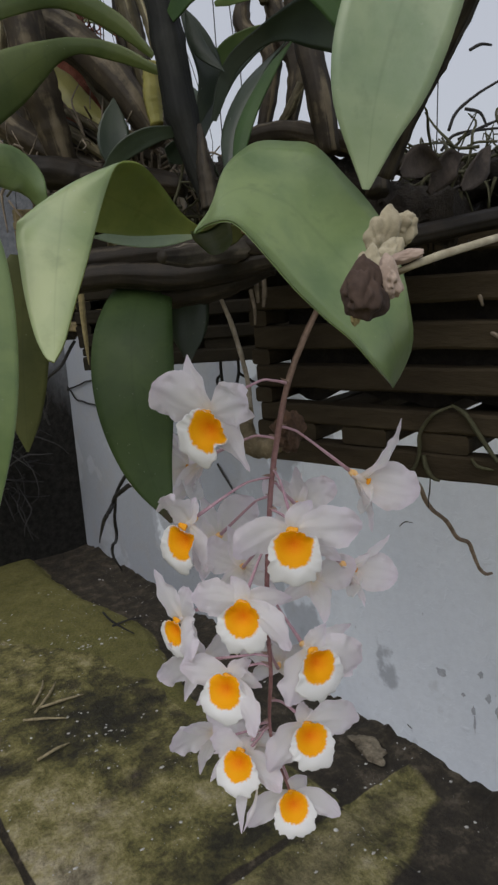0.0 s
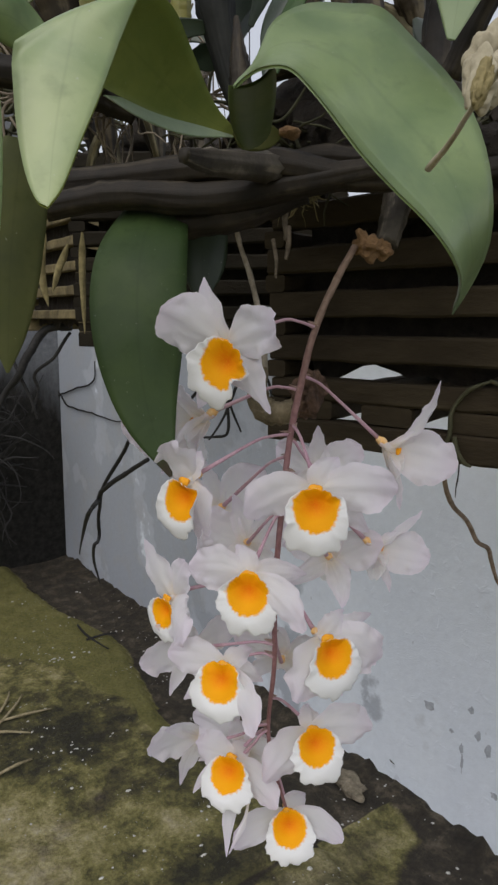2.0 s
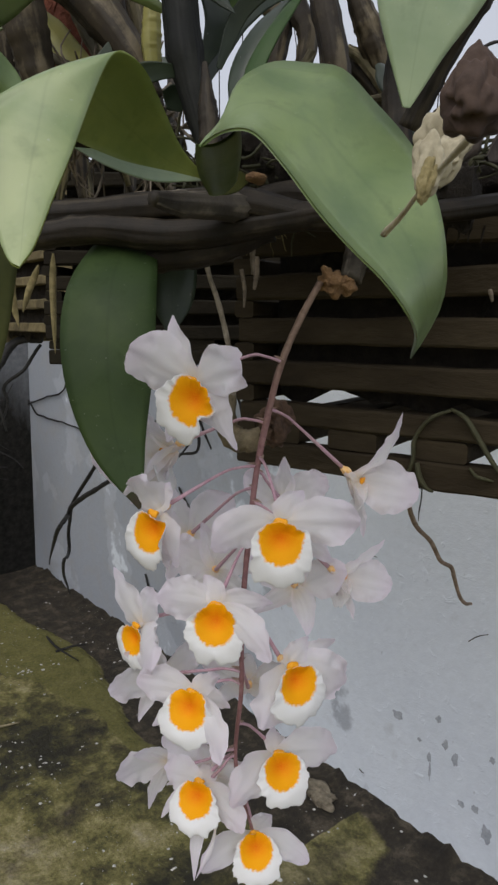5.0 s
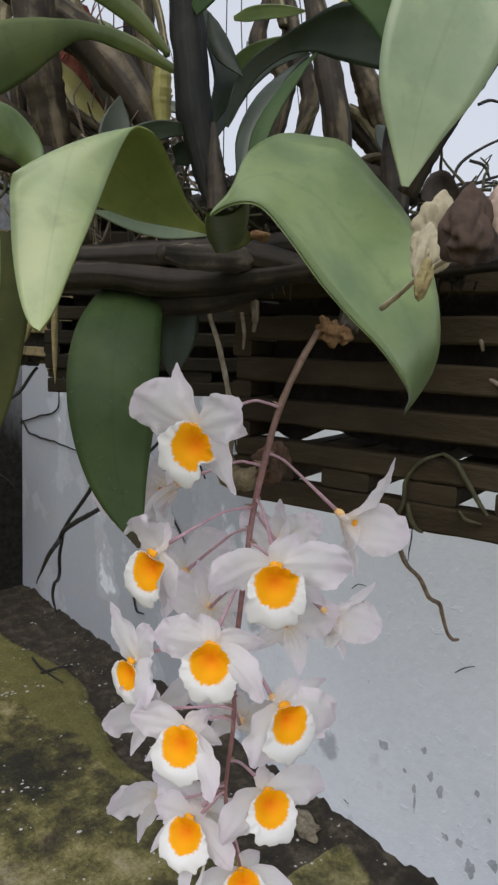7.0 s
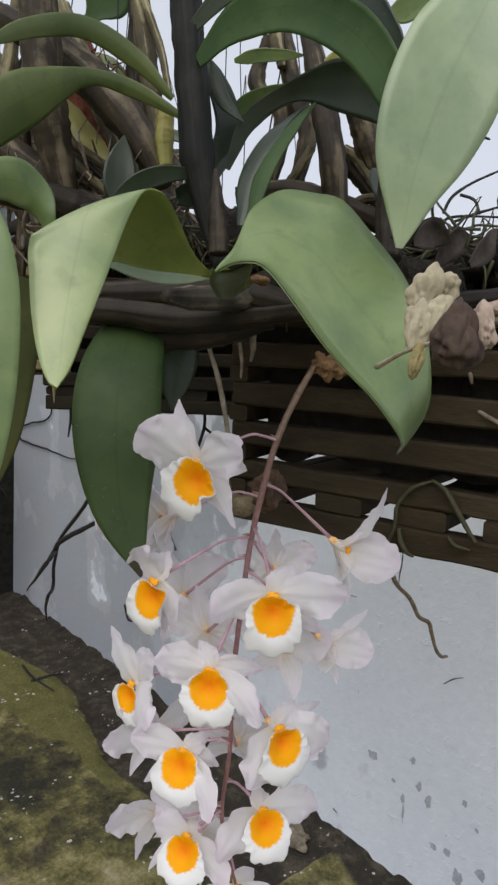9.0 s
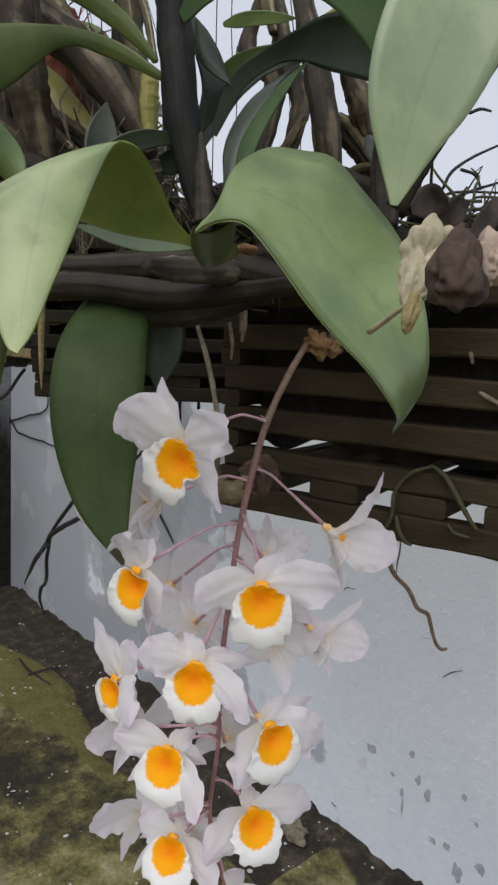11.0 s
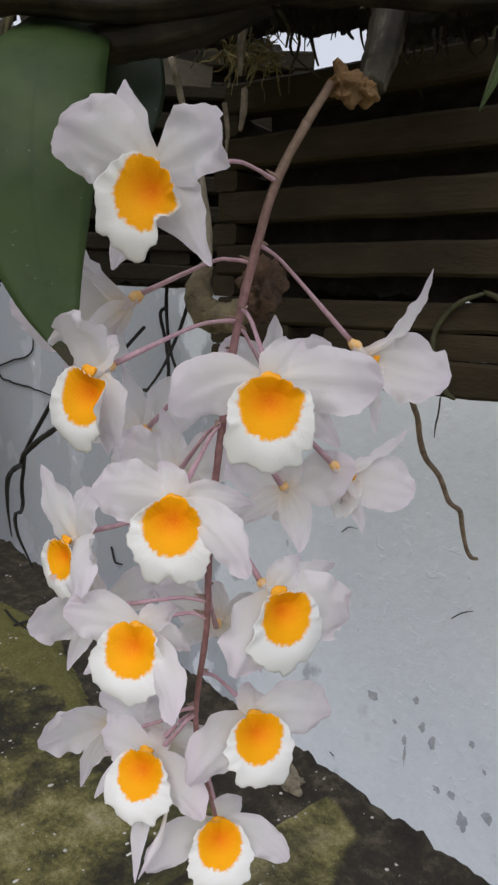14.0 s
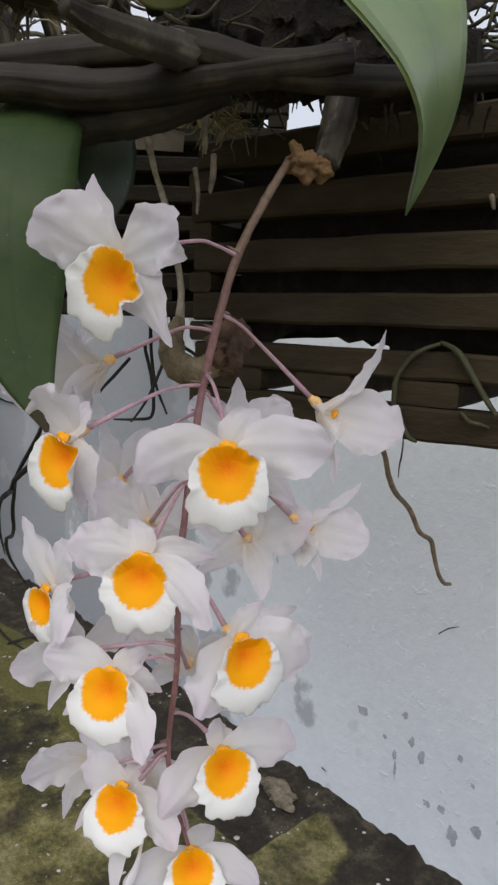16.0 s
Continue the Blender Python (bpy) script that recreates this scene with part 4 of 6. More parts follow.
def ruled(rim_a, rim_b, bulge=0.0, n=40, m=10, thick=0.0004):
    """A leaf between two rims, from base to tip, with thickness; its underside takes the second material."""
    a, b = spline(rim_a, n), spline(rim_b, n)
    bm = bmesh.new()
    uvl = bm.loops.layers.uv.verify()
    grid = []
    for k in range(n + 1):
        t = (a[min(k + 1, n)] + b[min(k + 1, n)] - a[max(k - 1, 0)] - b[max(k - 1, 0)]).normalized()
        w = a[k] - b[k]
        nrm = w.cross(t).normalized() if w.length > 1e-6 else AHEAD
        row = []
        for j in range(m + 1):
            u = j / m
            p = b[k] + w * u + nrm * (bulge * w.length * 4 * u * (1 - u))
            row.append((bm.verts.new(p + nrm * thick), bm.verts.new(p - nrm * thick)))
        grid.append(row)
    for k in range(n):
        for j in range(m):
            q = (grid[k][j], grid[k][j + 1], grid[k + 1][j + 1], grid[k + 1][j])
            uv = [(j / m, k / n), ((j + 1) / m, k / n), ((j + 1) / m, (k + 1) / n), (j / m, (k + 1) / n)]
            for side in (0, 1):
                f = bm.faces.new([v[side] for v in (q if side == 0 else q[::-1])])
                f.material_index = side
                for l, c in zip(f.loops, uv if side == 0 else uv[::-1]):
                    l[uvl].uv = c
        for j in (0, m):
            bm.faces.new((grid[k][j][0], grid[k][j][1], grid[k + 1][j][1], grid[k + 1][j][0]))
    return bm


# big arching leaf on the one side, and its clasping base
arching = part("leaf", ruled(
    [(0.0307, -0.6744, 0.8081), (0.0301, -0.6671, 0.8149), (0.0264, -0.6592, 0.8256), (0.0241, -0.6513, 0.8315), (0.0236, -0.6424, 0.8355), (0.0303, -0.6363, 0.8345), (0.0380, -0.6320, 0.8321), (0.0468, -0.6292, 0.8227), (0.0578, -0.6274, 0.8106), (0.0669, -0.6282, 0.7973), (0.0719, -0.6294, 0.7824), (0.0657, -0.6216, 0.7695), (0.0504, -0.6130, 0.7544)],
    [(0.0308, -0.6741, 0.8075), (0.0352, -0.6737, 0.8090), (0.0397, -0.6730, 0.8097), (0.0439, -0.6710, 0.8096), (0.0489, -0.6707, 0.8072), (0.0532, -0.6691, 0.8025), (0.0570, -0.6668, 0.7971), (0.0614, -0.6625, 0.7892), (0.0667, -0.6573, 0.7813), (0.0711, -0.6523, 0.7750), (0.0751, -0.6484, 0.7680), (0.0708, -0.6382, 0.7618), (0.0501, -0.6132, 0.7546)], 0.05), LEAF, plant, "broad pale green arching leaf")
arching.data.materials.append(LEAF)
clasp = part("leaf_sheath", ruled(
    [(0.0303, -0.6751, 0.8080), (0.0215, -0.6690, 0.8073), (0.0090, -0.6593, 0.8063), (-0.0024, -0.6476, 0.8036)],
    [(0.0396, -0.6685, 0.8118), (0.0312, -0.6614, 0.8101), (0.0191, -0.6524, 0.8087), (0.0068, -0.6439, 0.8069)], 0.16, 16, 8), LEAF_MID, plant, "dull olive leaf base clasping the cane")
clasp.data.materials.append(LEAF_MID)
# leaf that rises from the cane and hangs over at its middle
folded = part("leaf", ruled(
    [(-0.0183, -0.6371, 0.8125), (-0.0112, -0.6513, 0.8177), (0.0010, -0.6665, 0.8258), (0.0127, -0.6784, 0.8290), (0.0196, -0.6873, 0.8289), (0.0224, -0.6931, 0.8264), (0.0226, -0.6981, 0.8176), (0.0267, -0.7064, 0.8023), (0.0307, -0.7134, 0.7908), (0.0335, -0.7190, 0.7810), (0.0345, -0.7229, 0.7764)],
    [(-0.0191, -0.6380, 0.8113), (-0.0115, -0.6631, 0.8103), (-0.0012, -0.6892, 0.8117), (0.0093, -0.7089, 0.8132), (0.0140, -0.7189, 0.8137), (0.0137, -0.7206, 0.8098), (0.0183, -0.7225, 0.8032), (0.0229, -0.7240, 0.7935), (0.0284, -0.7248, 0.7837), (0.0325, -0.7244, 0.7780), (0.0344, -0.7231, 0.7765)], -0.05), LEAF_UNDER, plant, "pale green leaf folded over at its middle")
folded.data.materials.append(LEAF_YOUNG)
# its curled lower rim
leaf_part(plant, [(-0.0188, -0.6393, 0.8115), (-0.0114, -0.6620, 0.8097), (-0.0055, -0.6787, 0.8098), (0.0008, -0.6931, 0.8101)], 0.0062, [way(0, 1, 0.5), way(0, 1, 0.6)], fold=0.1, mat=LEAF_SKYLIT)
# hanging dark leaf
leaf_part(plant, [(-0.0889, -0.6197, 0.8169), (-0.0775, -0.6338, 0.7984), (-0.0578, -0.6526, 0.7774), (-0.0469, -0.6611, 0.7518), (-0.0403, -0.6624, 0.7244), (-0.0302, -0.6593, 0.6992)], 0.0340,
    [way(1, 0.05, 0.1), way(1, 0, 0.15), way(1, 0.1, 0.1)], mat=LEAF_SCORCHED, fold=0.10, shape=(0.26, 0.46, 0.72, 0.92, 1.0, 1.0, 0.90, 0.70, 0.42, 0.03), label="dark green leaf hanging down, brown at its tip")
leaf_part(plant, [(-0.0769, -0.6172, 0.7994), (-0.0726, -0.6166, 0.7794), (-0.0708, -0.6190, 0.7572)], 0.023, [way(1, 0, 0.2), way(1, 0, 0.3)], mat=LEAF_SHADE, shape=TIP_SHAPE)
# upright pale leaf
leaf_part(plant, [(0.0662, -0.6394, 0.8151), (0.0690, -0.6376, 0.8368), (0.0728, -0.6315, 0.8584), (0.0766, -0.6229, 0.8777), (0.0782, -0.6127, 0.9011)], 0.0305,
    [way(1, 0.2, 0.1), way(1, 0.35, 0.12), way(1, 0.45, 0.1)], fold=0.08, shape=(0.06, 0.42, 0.78, 0.96, 1.0, 0.95, 0.74, 0.42, 0.03), mat=LEAF_SKYLIT, label="upright pale green leaf")
# leaves at the edge
leaf_part(plant, [(0.0106, -0.7338, 0.8287), (0.0204, -0.7344, 0.8094), (0.0257, -0.7362, 0.7874), (0.0284, -0.7387, 0.7617), (0.0274, -0.7422, 0.7366)], 0.0150,
    [way(1, 0.2, 0.3), way(1, 0.1, 0.3), way(1, 0, 0.2)])
leaf_part(plant, [(-0.0330, -0.6930, 0.8220), (-0.0327, -0.6982, 0.8322), (-0.0299, -0.7066, 0.8355), (-0.0285, -0.7166, 0.8320), (-0.0260, -0.7242, 0.8193)], 0.0135, [way(0.2, -1, 0.3), way(-0.2, -1, 0.3), way(-0.5, -1, 0)], mat=LEAF)
leaf_part(plant, [(-0.0477, -0.6977, 0.8083), (-0.0473, -0.7013, 0.7892), (-0.0463, -0.7048, 0.7681), (-0.0438, -0.7086, 0.7376)], 0.0195, [way(1, 0.2, 0.5), way(1, 0, 0.4)], mat=LEAF_OLIVE, shape=(0.5, 0.85, 1.0, 1.0, 1.0, 0.98, 0.92, 0.78, 0.5, 0.04))
# leaves of the upright canes
def strap_leaf(pts, w, mat, sd):
    leaf_part(plant, pts, w, [sd, sd], mat=mat, fold=0.14, n=22, shape=LEAF_SHAPE if mat is LEAF_SHADE else STRAP_SHAPE if w < 0.0199 else (0.14, 0.28, 0.34, 0.30, 0.52, 0.90, 1.0, 0.75, 0.05))


strap_leaf([(-0.0636, -0.6227, 0.8806), (-0.0758, -0.6364, 0.8900), (-0.0808, -0.6543, 0.8919), (-0.0777, -0.6748, 0.8810), (-0.0750, -0.6933, 0.8671), (-0.0713, -0.7089, 0.8469)], 0.0200, LEAF_MID, way(0.1, -1, 0.35))
strap_leaf([(-0.0691, -0.6228, 0.8885), (-0.0784, -0.6350, 0.9031), (-0.0839, -0.6552, 0.9111), (-0.0808, -0.6799, 0.9024), (-0.0727, -0.7017, 0.8870)], 0.0085, LEAF_MID, way(0.1, -1, 0.3))
strap_leaf([(-0.0413, -0.6296, 0.8936), (-0.0237, -0.6255, 0.9034), (-0.0033, -0.6169, 0.9049), (0.0228, -0.6131, 0.8895), (0.0405, -0.6130, 0.8671), (0.0457, -0.6109, 0.8490)], 0.0165, LEAF_DARK, way(-0.3, -1, 0.3))
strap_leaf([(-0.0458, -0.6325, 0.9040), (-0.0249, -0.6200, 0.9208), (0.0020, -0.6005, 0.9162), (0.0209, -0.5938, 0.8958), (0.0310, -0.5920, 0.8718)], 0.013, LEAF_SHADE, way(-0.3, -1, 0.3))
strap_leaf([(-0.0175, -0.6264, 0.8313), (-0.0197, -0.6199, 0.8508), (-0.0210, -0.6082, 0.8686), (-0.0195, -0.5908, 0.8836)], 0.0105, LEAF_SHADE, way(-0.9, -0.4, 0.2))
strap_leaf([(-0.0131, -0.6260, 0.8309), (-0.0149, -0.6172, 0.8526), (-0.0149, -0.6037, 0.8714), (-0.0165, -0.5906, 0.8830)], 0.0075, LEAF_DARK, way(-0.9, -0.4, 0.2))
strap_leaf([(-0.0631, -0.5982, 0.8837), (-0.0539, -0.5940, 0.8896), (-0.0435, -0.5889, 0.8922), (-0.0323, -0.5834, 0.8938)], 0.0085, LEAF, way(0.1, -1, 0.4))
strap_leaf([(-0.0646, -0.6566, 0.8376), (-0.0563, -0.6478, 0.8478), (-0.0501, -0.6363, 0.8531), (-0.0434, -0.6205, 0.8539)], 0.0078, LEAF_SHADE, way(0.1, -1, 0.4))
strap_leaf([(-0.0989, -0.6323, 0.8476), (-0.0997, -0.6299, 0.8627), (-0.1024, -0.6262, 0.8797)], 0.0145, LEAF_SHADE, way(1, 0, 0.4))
strap_leaf([(-0.0895, -0.5740, 0.9220), (-0.0795, -0.5650, 0.9243), (-0.0642, -0.5518, 0.9237)], 0.0062, LEAF, way(0.1, -1, 0.5))
strap_leaf([(-0.0536, -0.6143, 0.9010), (-0.0493, -0.6123, 0.8875), (-0.0419, -0.6060, 0.8769)], 0.0065, LEAF_SHADE, way(1, 0.4, 0.2))
strap_leaf([(-0.1558, -0.6314, 0.9065), (-0.1428, -0.6275, 0.8905), (-0.1259, -0.6193, 0.8732)], 0.0125, LEAF_YELLOW, way(0.7, 0.7, 0.4))
strap_leaf([(-0.0555, -0.6213, 0.8438), (-0.0566, -0.6248, 0.8479), (-0.0566, -0.6291, 0.8494)], 0.010, LEAF_SHADE, way(0.6, 1, 0.2))
strap_leaf([(-0.0233, -0.5412, 0.9323), (-0.0175, -0.5334, 0.9363), (-0.0095, -0.5214, 0.9489)], 0.011, LEAF, way(0.2, -1, 0.4))
strap_leaf([(-0.0147, -0.6413, 0.8123), (-0.0112, -0.6360, 0.8102), (-0.0077, -0.6271, 0.8110)], 0.0088, LEAF_OLIVE, way(0, -1, 0.3))
strap_leaf([(-0.1670, -0.6127, 0.9456), (-0.1647, -0.6074, 0.9574), (-0.1575, -0.5950, 0.9754)], 0.024, LEAF_DARK, way(1, 0.3, 0.3))
strap_leaf([(-0.0512, -0.5563, 0.9052), (-0.0459, -0.5478, 0.9157), (-0.0385, -0.5374, 0.9238)], 0.0125, LEAF_YELLOW, way(0.2, -1, 0.3))
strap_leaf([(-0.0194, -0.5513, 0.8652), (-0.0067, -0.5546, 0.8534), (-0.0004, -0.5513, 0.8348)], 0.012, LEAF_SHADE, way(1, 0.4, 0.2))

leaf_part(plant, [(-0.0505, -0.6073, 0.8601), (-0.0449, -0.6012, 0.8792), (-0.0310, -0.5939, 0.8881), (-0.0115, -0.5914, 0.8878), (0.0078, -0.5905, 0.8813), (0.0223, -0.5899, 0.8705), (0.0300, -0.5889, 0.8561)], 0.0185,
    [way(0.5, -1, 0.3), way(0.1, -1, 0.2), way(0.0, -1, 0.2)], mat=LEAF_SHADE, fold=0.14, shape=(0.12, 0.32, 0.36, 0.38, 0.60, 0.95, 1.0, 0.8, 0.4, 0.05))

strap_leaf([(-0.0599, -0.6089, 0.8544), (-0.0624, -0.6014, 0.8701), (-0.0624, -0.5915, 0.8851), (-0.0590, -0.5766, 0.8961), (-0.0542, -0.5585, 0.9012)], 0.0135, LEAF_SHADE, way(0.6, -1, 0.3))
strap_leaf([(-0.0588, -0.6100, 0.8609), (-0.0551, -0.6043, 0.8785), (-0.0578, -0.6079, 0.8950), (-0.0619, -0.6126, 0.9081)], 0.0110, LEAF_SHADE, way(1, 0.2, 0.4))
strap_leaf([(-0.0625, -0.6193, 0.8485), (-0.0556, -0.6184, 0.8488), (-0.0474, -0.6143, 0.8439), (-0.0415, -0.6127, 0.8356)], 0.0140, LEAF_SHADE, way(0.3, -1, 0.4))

# canes
def cane(parent, points, radii, mat=CANE, n=30, label="", nodes=5):
    return part("cane", tube(bmesh.new(), points, radii, n, 22, 0.10, ridges=8, ridge=0.10, nodes=nodes, seed=points[0][2] * 50), mat, parent, label)


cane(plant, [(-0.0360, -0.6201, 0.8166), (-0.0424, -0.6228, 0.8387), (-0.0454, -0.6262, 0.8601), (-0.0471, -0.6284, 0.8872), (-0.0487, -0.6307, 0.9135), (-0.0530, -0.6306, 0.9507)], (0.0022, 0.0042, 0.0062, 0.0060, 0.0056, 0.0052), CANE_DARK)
cane(plant, [(-0.0304, -0.5608, 0.8449), (-0.0351, -0.5606, 0.8708), (-0.0468, -0.5569, 0.9004), (-0.0614, -0.5536, 0.9367), (-0.0665, -0.5538, 0.9626)], (0.0046, 0.0055, 0.0052, 0.0040, 0.0035), CANE_BROWN)
cane(plant, [(-0.0744, -0.5458, 0.8642), (-0.0735, -0.5386, 0.8924), (-0.0804, -0.5387, 0.9073), (-0.0901, -0.5386, 0.9313), (-0.1041, -0.5347, 0.9664)], (0.003, 0.0044, 0.0050, 0.0044, 0.0038), CANE_BROWN)
cane(plant, [(-0.0871, -0.5533, 0.8620), (-0.0860, -0.5470, 0.8849), (-0.0871, -0.5439, 0.9048), (-0.1013, -0.5494, 0.9205), (-0.1046, -0.5399, 0.9459)], (0.003, 0.0040, 0.0046, 0.0042, 0.003), CANE_BROWN)
cane(plant, [(-0.1240, -0.6447, 0.8539), (-0.1245, -0.6491, 0.8719), (-0.1248, -0.6531, 0.8905), (-0.1250, -0.6555, 0.9159), (-0.1272, -0.6572, 0.9551)], (0.006, 0.0075, 0.0090, 0.0085, 0.008), CANE_BROWN)
cane(plant, [(-0.0931, -0.6107, 0.8589), (-0.0998, -0.6152, 0.8741), (-0.1138, -0.6211, 0.8930), (-0.1332, -0.6300, 0.9130), (-0.1512, -0.6444, 0.9291), (-0.1649, -0.6581, 0.9391)], (0.0040, 0.0064, 0.0082, 0.0085, 0.0075, 0.006), CANE_BROWN)
cane(plant, [(-0.1236, -0.5926, 0.8773), (-0.1301, -0.5940, 0.9055), (-0.1370, -0.5951, 0.9365), (-0.1450, -0.5957, 0.9761)], (0.0035, 0.0048, 0.0055, 0.005), CANE_BROWN)
cane(plant, [(-0.0865, -0.6139, 0.8659), (-0.0887, -0.6136, 0.8784), (-0.0900, -0.6121, 0.8923)], (0.0028, 0.0040, 0.0034), LEAF_YELLOW)
cane(plant, [(-0.0334, -0.5292, 0.8638), (-0.0364, -0.5340, 0.8786), (-0.0392, -0.5377, 0.8909), (-0.0443, -0.5408, 0.9037)], (0.0022, 0.0056, 0.0054, 0.0032), CANE_BROWN)
cane(plant, [(0.0166, -0.5810, 0.8214), (0.0111, -0.5757, 0.8392), (0.0069, -0.5688, 0.8578), (0.0025, -0.5611, 0.8814)], (0.004, 0.005, 0.005, 0.004), CANE)
cane(plant, [(0.0280, -0.5901, 0.8256), (0.0392, -0.5882, 0.8454), (0.0513, -0.5862, 0.8607), (0.0681, -0.5854, 0.8811)], (0.0032, 0.0036, 0.0036, 0.003), CANE)
cane(plant, [(-0.1737, -0.6640, 0.8883), (-0.1488, -0.6403, 0.8646), (-0.1243, -0.6226, 0.8503), (-0.0938, -0.5970, 0.8405)], (0.007, 0.0075, 0.0068, 0.005), CANE_BROWN)
cane(plant, [(-0.1266, -0.6790, 0.8523), (-0.1146, -0.6506, 0.8480), (-0.1060, -0.6267, 0.8404)], (0.006, 0.007, 0.006), CANE)
cane(plant, [(-0.1567, -0.6147, 0.8815), (-0.1369, -0.6027, 0.8665), (-0.1160, -0.5887, 0.8548)], (0.0045, 0.0058, 0.005), CANE_GREY)
cane(plant, [(-0.0802, -0.5774, 0.8573), (-0.0593, -0.5602, 0.8598), (-0.0303, -0.5445, 0.8484), (-0.0060, -0.5420, 0.8365)], (0.0045, 0.0052, 0.005, 0.004), CANE_BROWN)
cane(plant, [(-0.0530, -0.5331, 0.8791), (-0.0410, -0.5295, 0.8674), (-0.0253, -0.5305, 0.8498)], (0.005, 0.0055, 0.004), CANE_BROWN)
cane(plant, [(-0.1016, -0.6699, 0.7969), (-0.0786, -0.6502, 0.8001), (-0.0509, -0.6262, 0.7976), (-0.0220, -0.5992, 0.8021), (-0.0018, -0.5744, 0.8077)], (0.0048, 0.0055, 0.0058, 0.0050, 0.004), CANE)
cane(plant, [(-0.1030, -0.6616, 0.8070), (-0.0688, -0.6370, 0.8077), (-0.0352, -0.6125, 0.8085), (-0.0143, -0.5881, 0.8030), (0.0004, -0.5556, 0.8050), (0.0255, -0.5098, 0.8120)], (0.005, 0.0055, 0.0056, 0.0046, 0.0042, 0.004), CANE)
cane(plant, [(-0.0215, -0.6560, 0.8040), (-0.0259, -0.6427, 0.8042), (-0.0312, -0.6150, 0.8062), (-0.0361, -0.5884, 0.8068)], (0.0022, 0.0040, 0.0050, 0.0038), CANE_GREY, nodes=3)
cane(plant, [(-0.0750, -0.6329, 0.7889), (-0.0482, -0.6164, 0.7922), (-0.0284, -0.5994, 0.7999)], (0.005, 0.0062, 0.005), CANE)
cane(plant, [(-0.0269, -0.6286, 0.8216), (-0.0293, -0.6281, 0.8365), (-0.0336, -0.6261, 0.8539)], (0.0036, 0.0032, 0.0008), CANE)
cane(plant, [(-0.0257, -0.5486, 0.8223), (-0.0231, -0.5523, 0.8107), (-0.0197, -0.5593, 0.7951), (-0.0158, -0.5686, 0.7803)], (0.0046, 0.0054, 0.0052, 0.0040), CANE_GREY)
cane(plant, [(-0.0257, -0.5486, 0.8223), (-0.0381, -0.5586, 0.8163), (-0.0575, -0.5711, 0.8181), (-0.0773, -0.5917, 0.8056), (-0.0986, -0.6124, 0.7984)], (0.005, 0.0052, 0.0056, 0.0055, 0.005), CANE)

# papery sheath from which the flower stem grows, and withered bits on the stem
bm = bmesh.new()
lump(bm, (-0.0178, -0.5772, 0.7803), (0.0052, 0.0048, 0.0046), 3.1, 4, 0.9)
lump(bm, (-0.0158, -0.5722, 0.7792), (0.0040, 0.0038, 0.0036), 7.4, 4, 0.9)
part("sheath", bm, SHEATH, plant, "torn papery brown sheath")
bm = bmesh.new()
lump(bm, (-0.0458, -0.5812, 0.7219), (0.0066, 0.0055, 0.0078), 5.1, 4, 0.8)
lump(bm, (-0.0480, -0.5822, 0.7150), (0.0040, 0.0040, 0.0046), 9.3, 4, 0.8)
part("withered_bract", bm, HUSK, plant, "crumpled brown bract")
bm = bmesh.new()
tube(bm, [(-0.0729, -0.5844, 0.7303), (-0.0712, -0.5892, 0.7209), (-0.0676, -0.5883, 0.7127), (-0.0593, -0.5841, 0.7111), (-0.0500, -0.5808, 0.7170)], [0.0020, 0.0046, 0.0058, 0.0056, 0.0036], 22, 14, 0.30)
part("withered_bulb", bm, BULB, plant, "shrivelled pale brown bulb")
part("dry_stalk", tube(bmesh.new(), [(-0.0932, -0.5873, 0.8010), (-0.0905, -0.5869, 0.7948), (-0.0884, -0.5850, 0.7839), (-0.0840, -0.5825, 0.7694), (-0.0772, -0.5812, 0.7441), (-0.0729, -0.5844, 0.7303)], [0.0013, 0.0014, 0.0011, 0.0013, 0.0012, 0.0018], 36, 9, 0.22, nodes=6), STALK, plant, "thin pale grey dry stalk")
bm = bmesh.new()
lump(bm, (-0.0038, -0.6272, 0.8108), (0.0042, 0.0036, 0.0018), 2.2, 2, 0.5)
part("yellow_node", bm, SHEATH, plant, "orange-yellow withered node")
leaf_part(plant, [(-0.0140, -0.6390, 0.5728), (-0.0131, -0.6419, 0.5653), (-0.0133, -0.6454, 0.5594), (-0.0152, -0.6481, 0.5527)], 0.0024, [way(1, 0.2, 0.6), way(0.8, 0.4, 0.2)], mat=PETAL, shape=(0.25, 0.4, 0.7, 1.0, 0.9, 0.5, 0.05), label="narrow faded petal hanging down").name = "faded_petal"

# paler dried canes among the dark ones
cane(plant, [(-0.1316, -0.6107, 0.8725), (-0.1351, -0.6120, 0.8850), (-0.1491, -0.6150, 0.9102), (-0.1644, -0.6188, 0.9389), (-0.1766, -0.6207, 0.9598)], (0.002, 0.0038, 0.0052, 0.0048, 0.0035), CANE_OLIVE)
cane(plant, [(-0.1484, -0.6380, 0.8867), (-0.1371, -0.6310, 0.8797), (-0.1213, -0.6228, 0.8687)], (0.0014, 0.0022, 0.0018), CANE_OLIVE)
cane(plant, [(-0.1460, -0.6414, 0.8793), (-0.1309, -0.6341, 0.8682), (-0.1149, -0.6260, 0.8556)], (0.0016, 0.0024, 0.0018), CANE_OLIVE)
cane(plant, [(-0.1405, -0.6454, 0.8677), (-0.1266, -0.6392, 0.8577), (-0.1115, -0.6308, 0.8511)], (0.0014, 0.0018, 0.0014), CANE_GREY)
cane(plant, [(-0.1077, -0.6005, 0.8626), (-0.1139, -0.6021, 0.8880), (-0.1205, -0.6029, 0.9194), (-0.1277, -0.6043, 0.9518), (-0.1320, -0.6051, 0.9707)], (0.0022, 0.0030, 0.0042, 0.0040, 0.003), CANE_OLIVE)
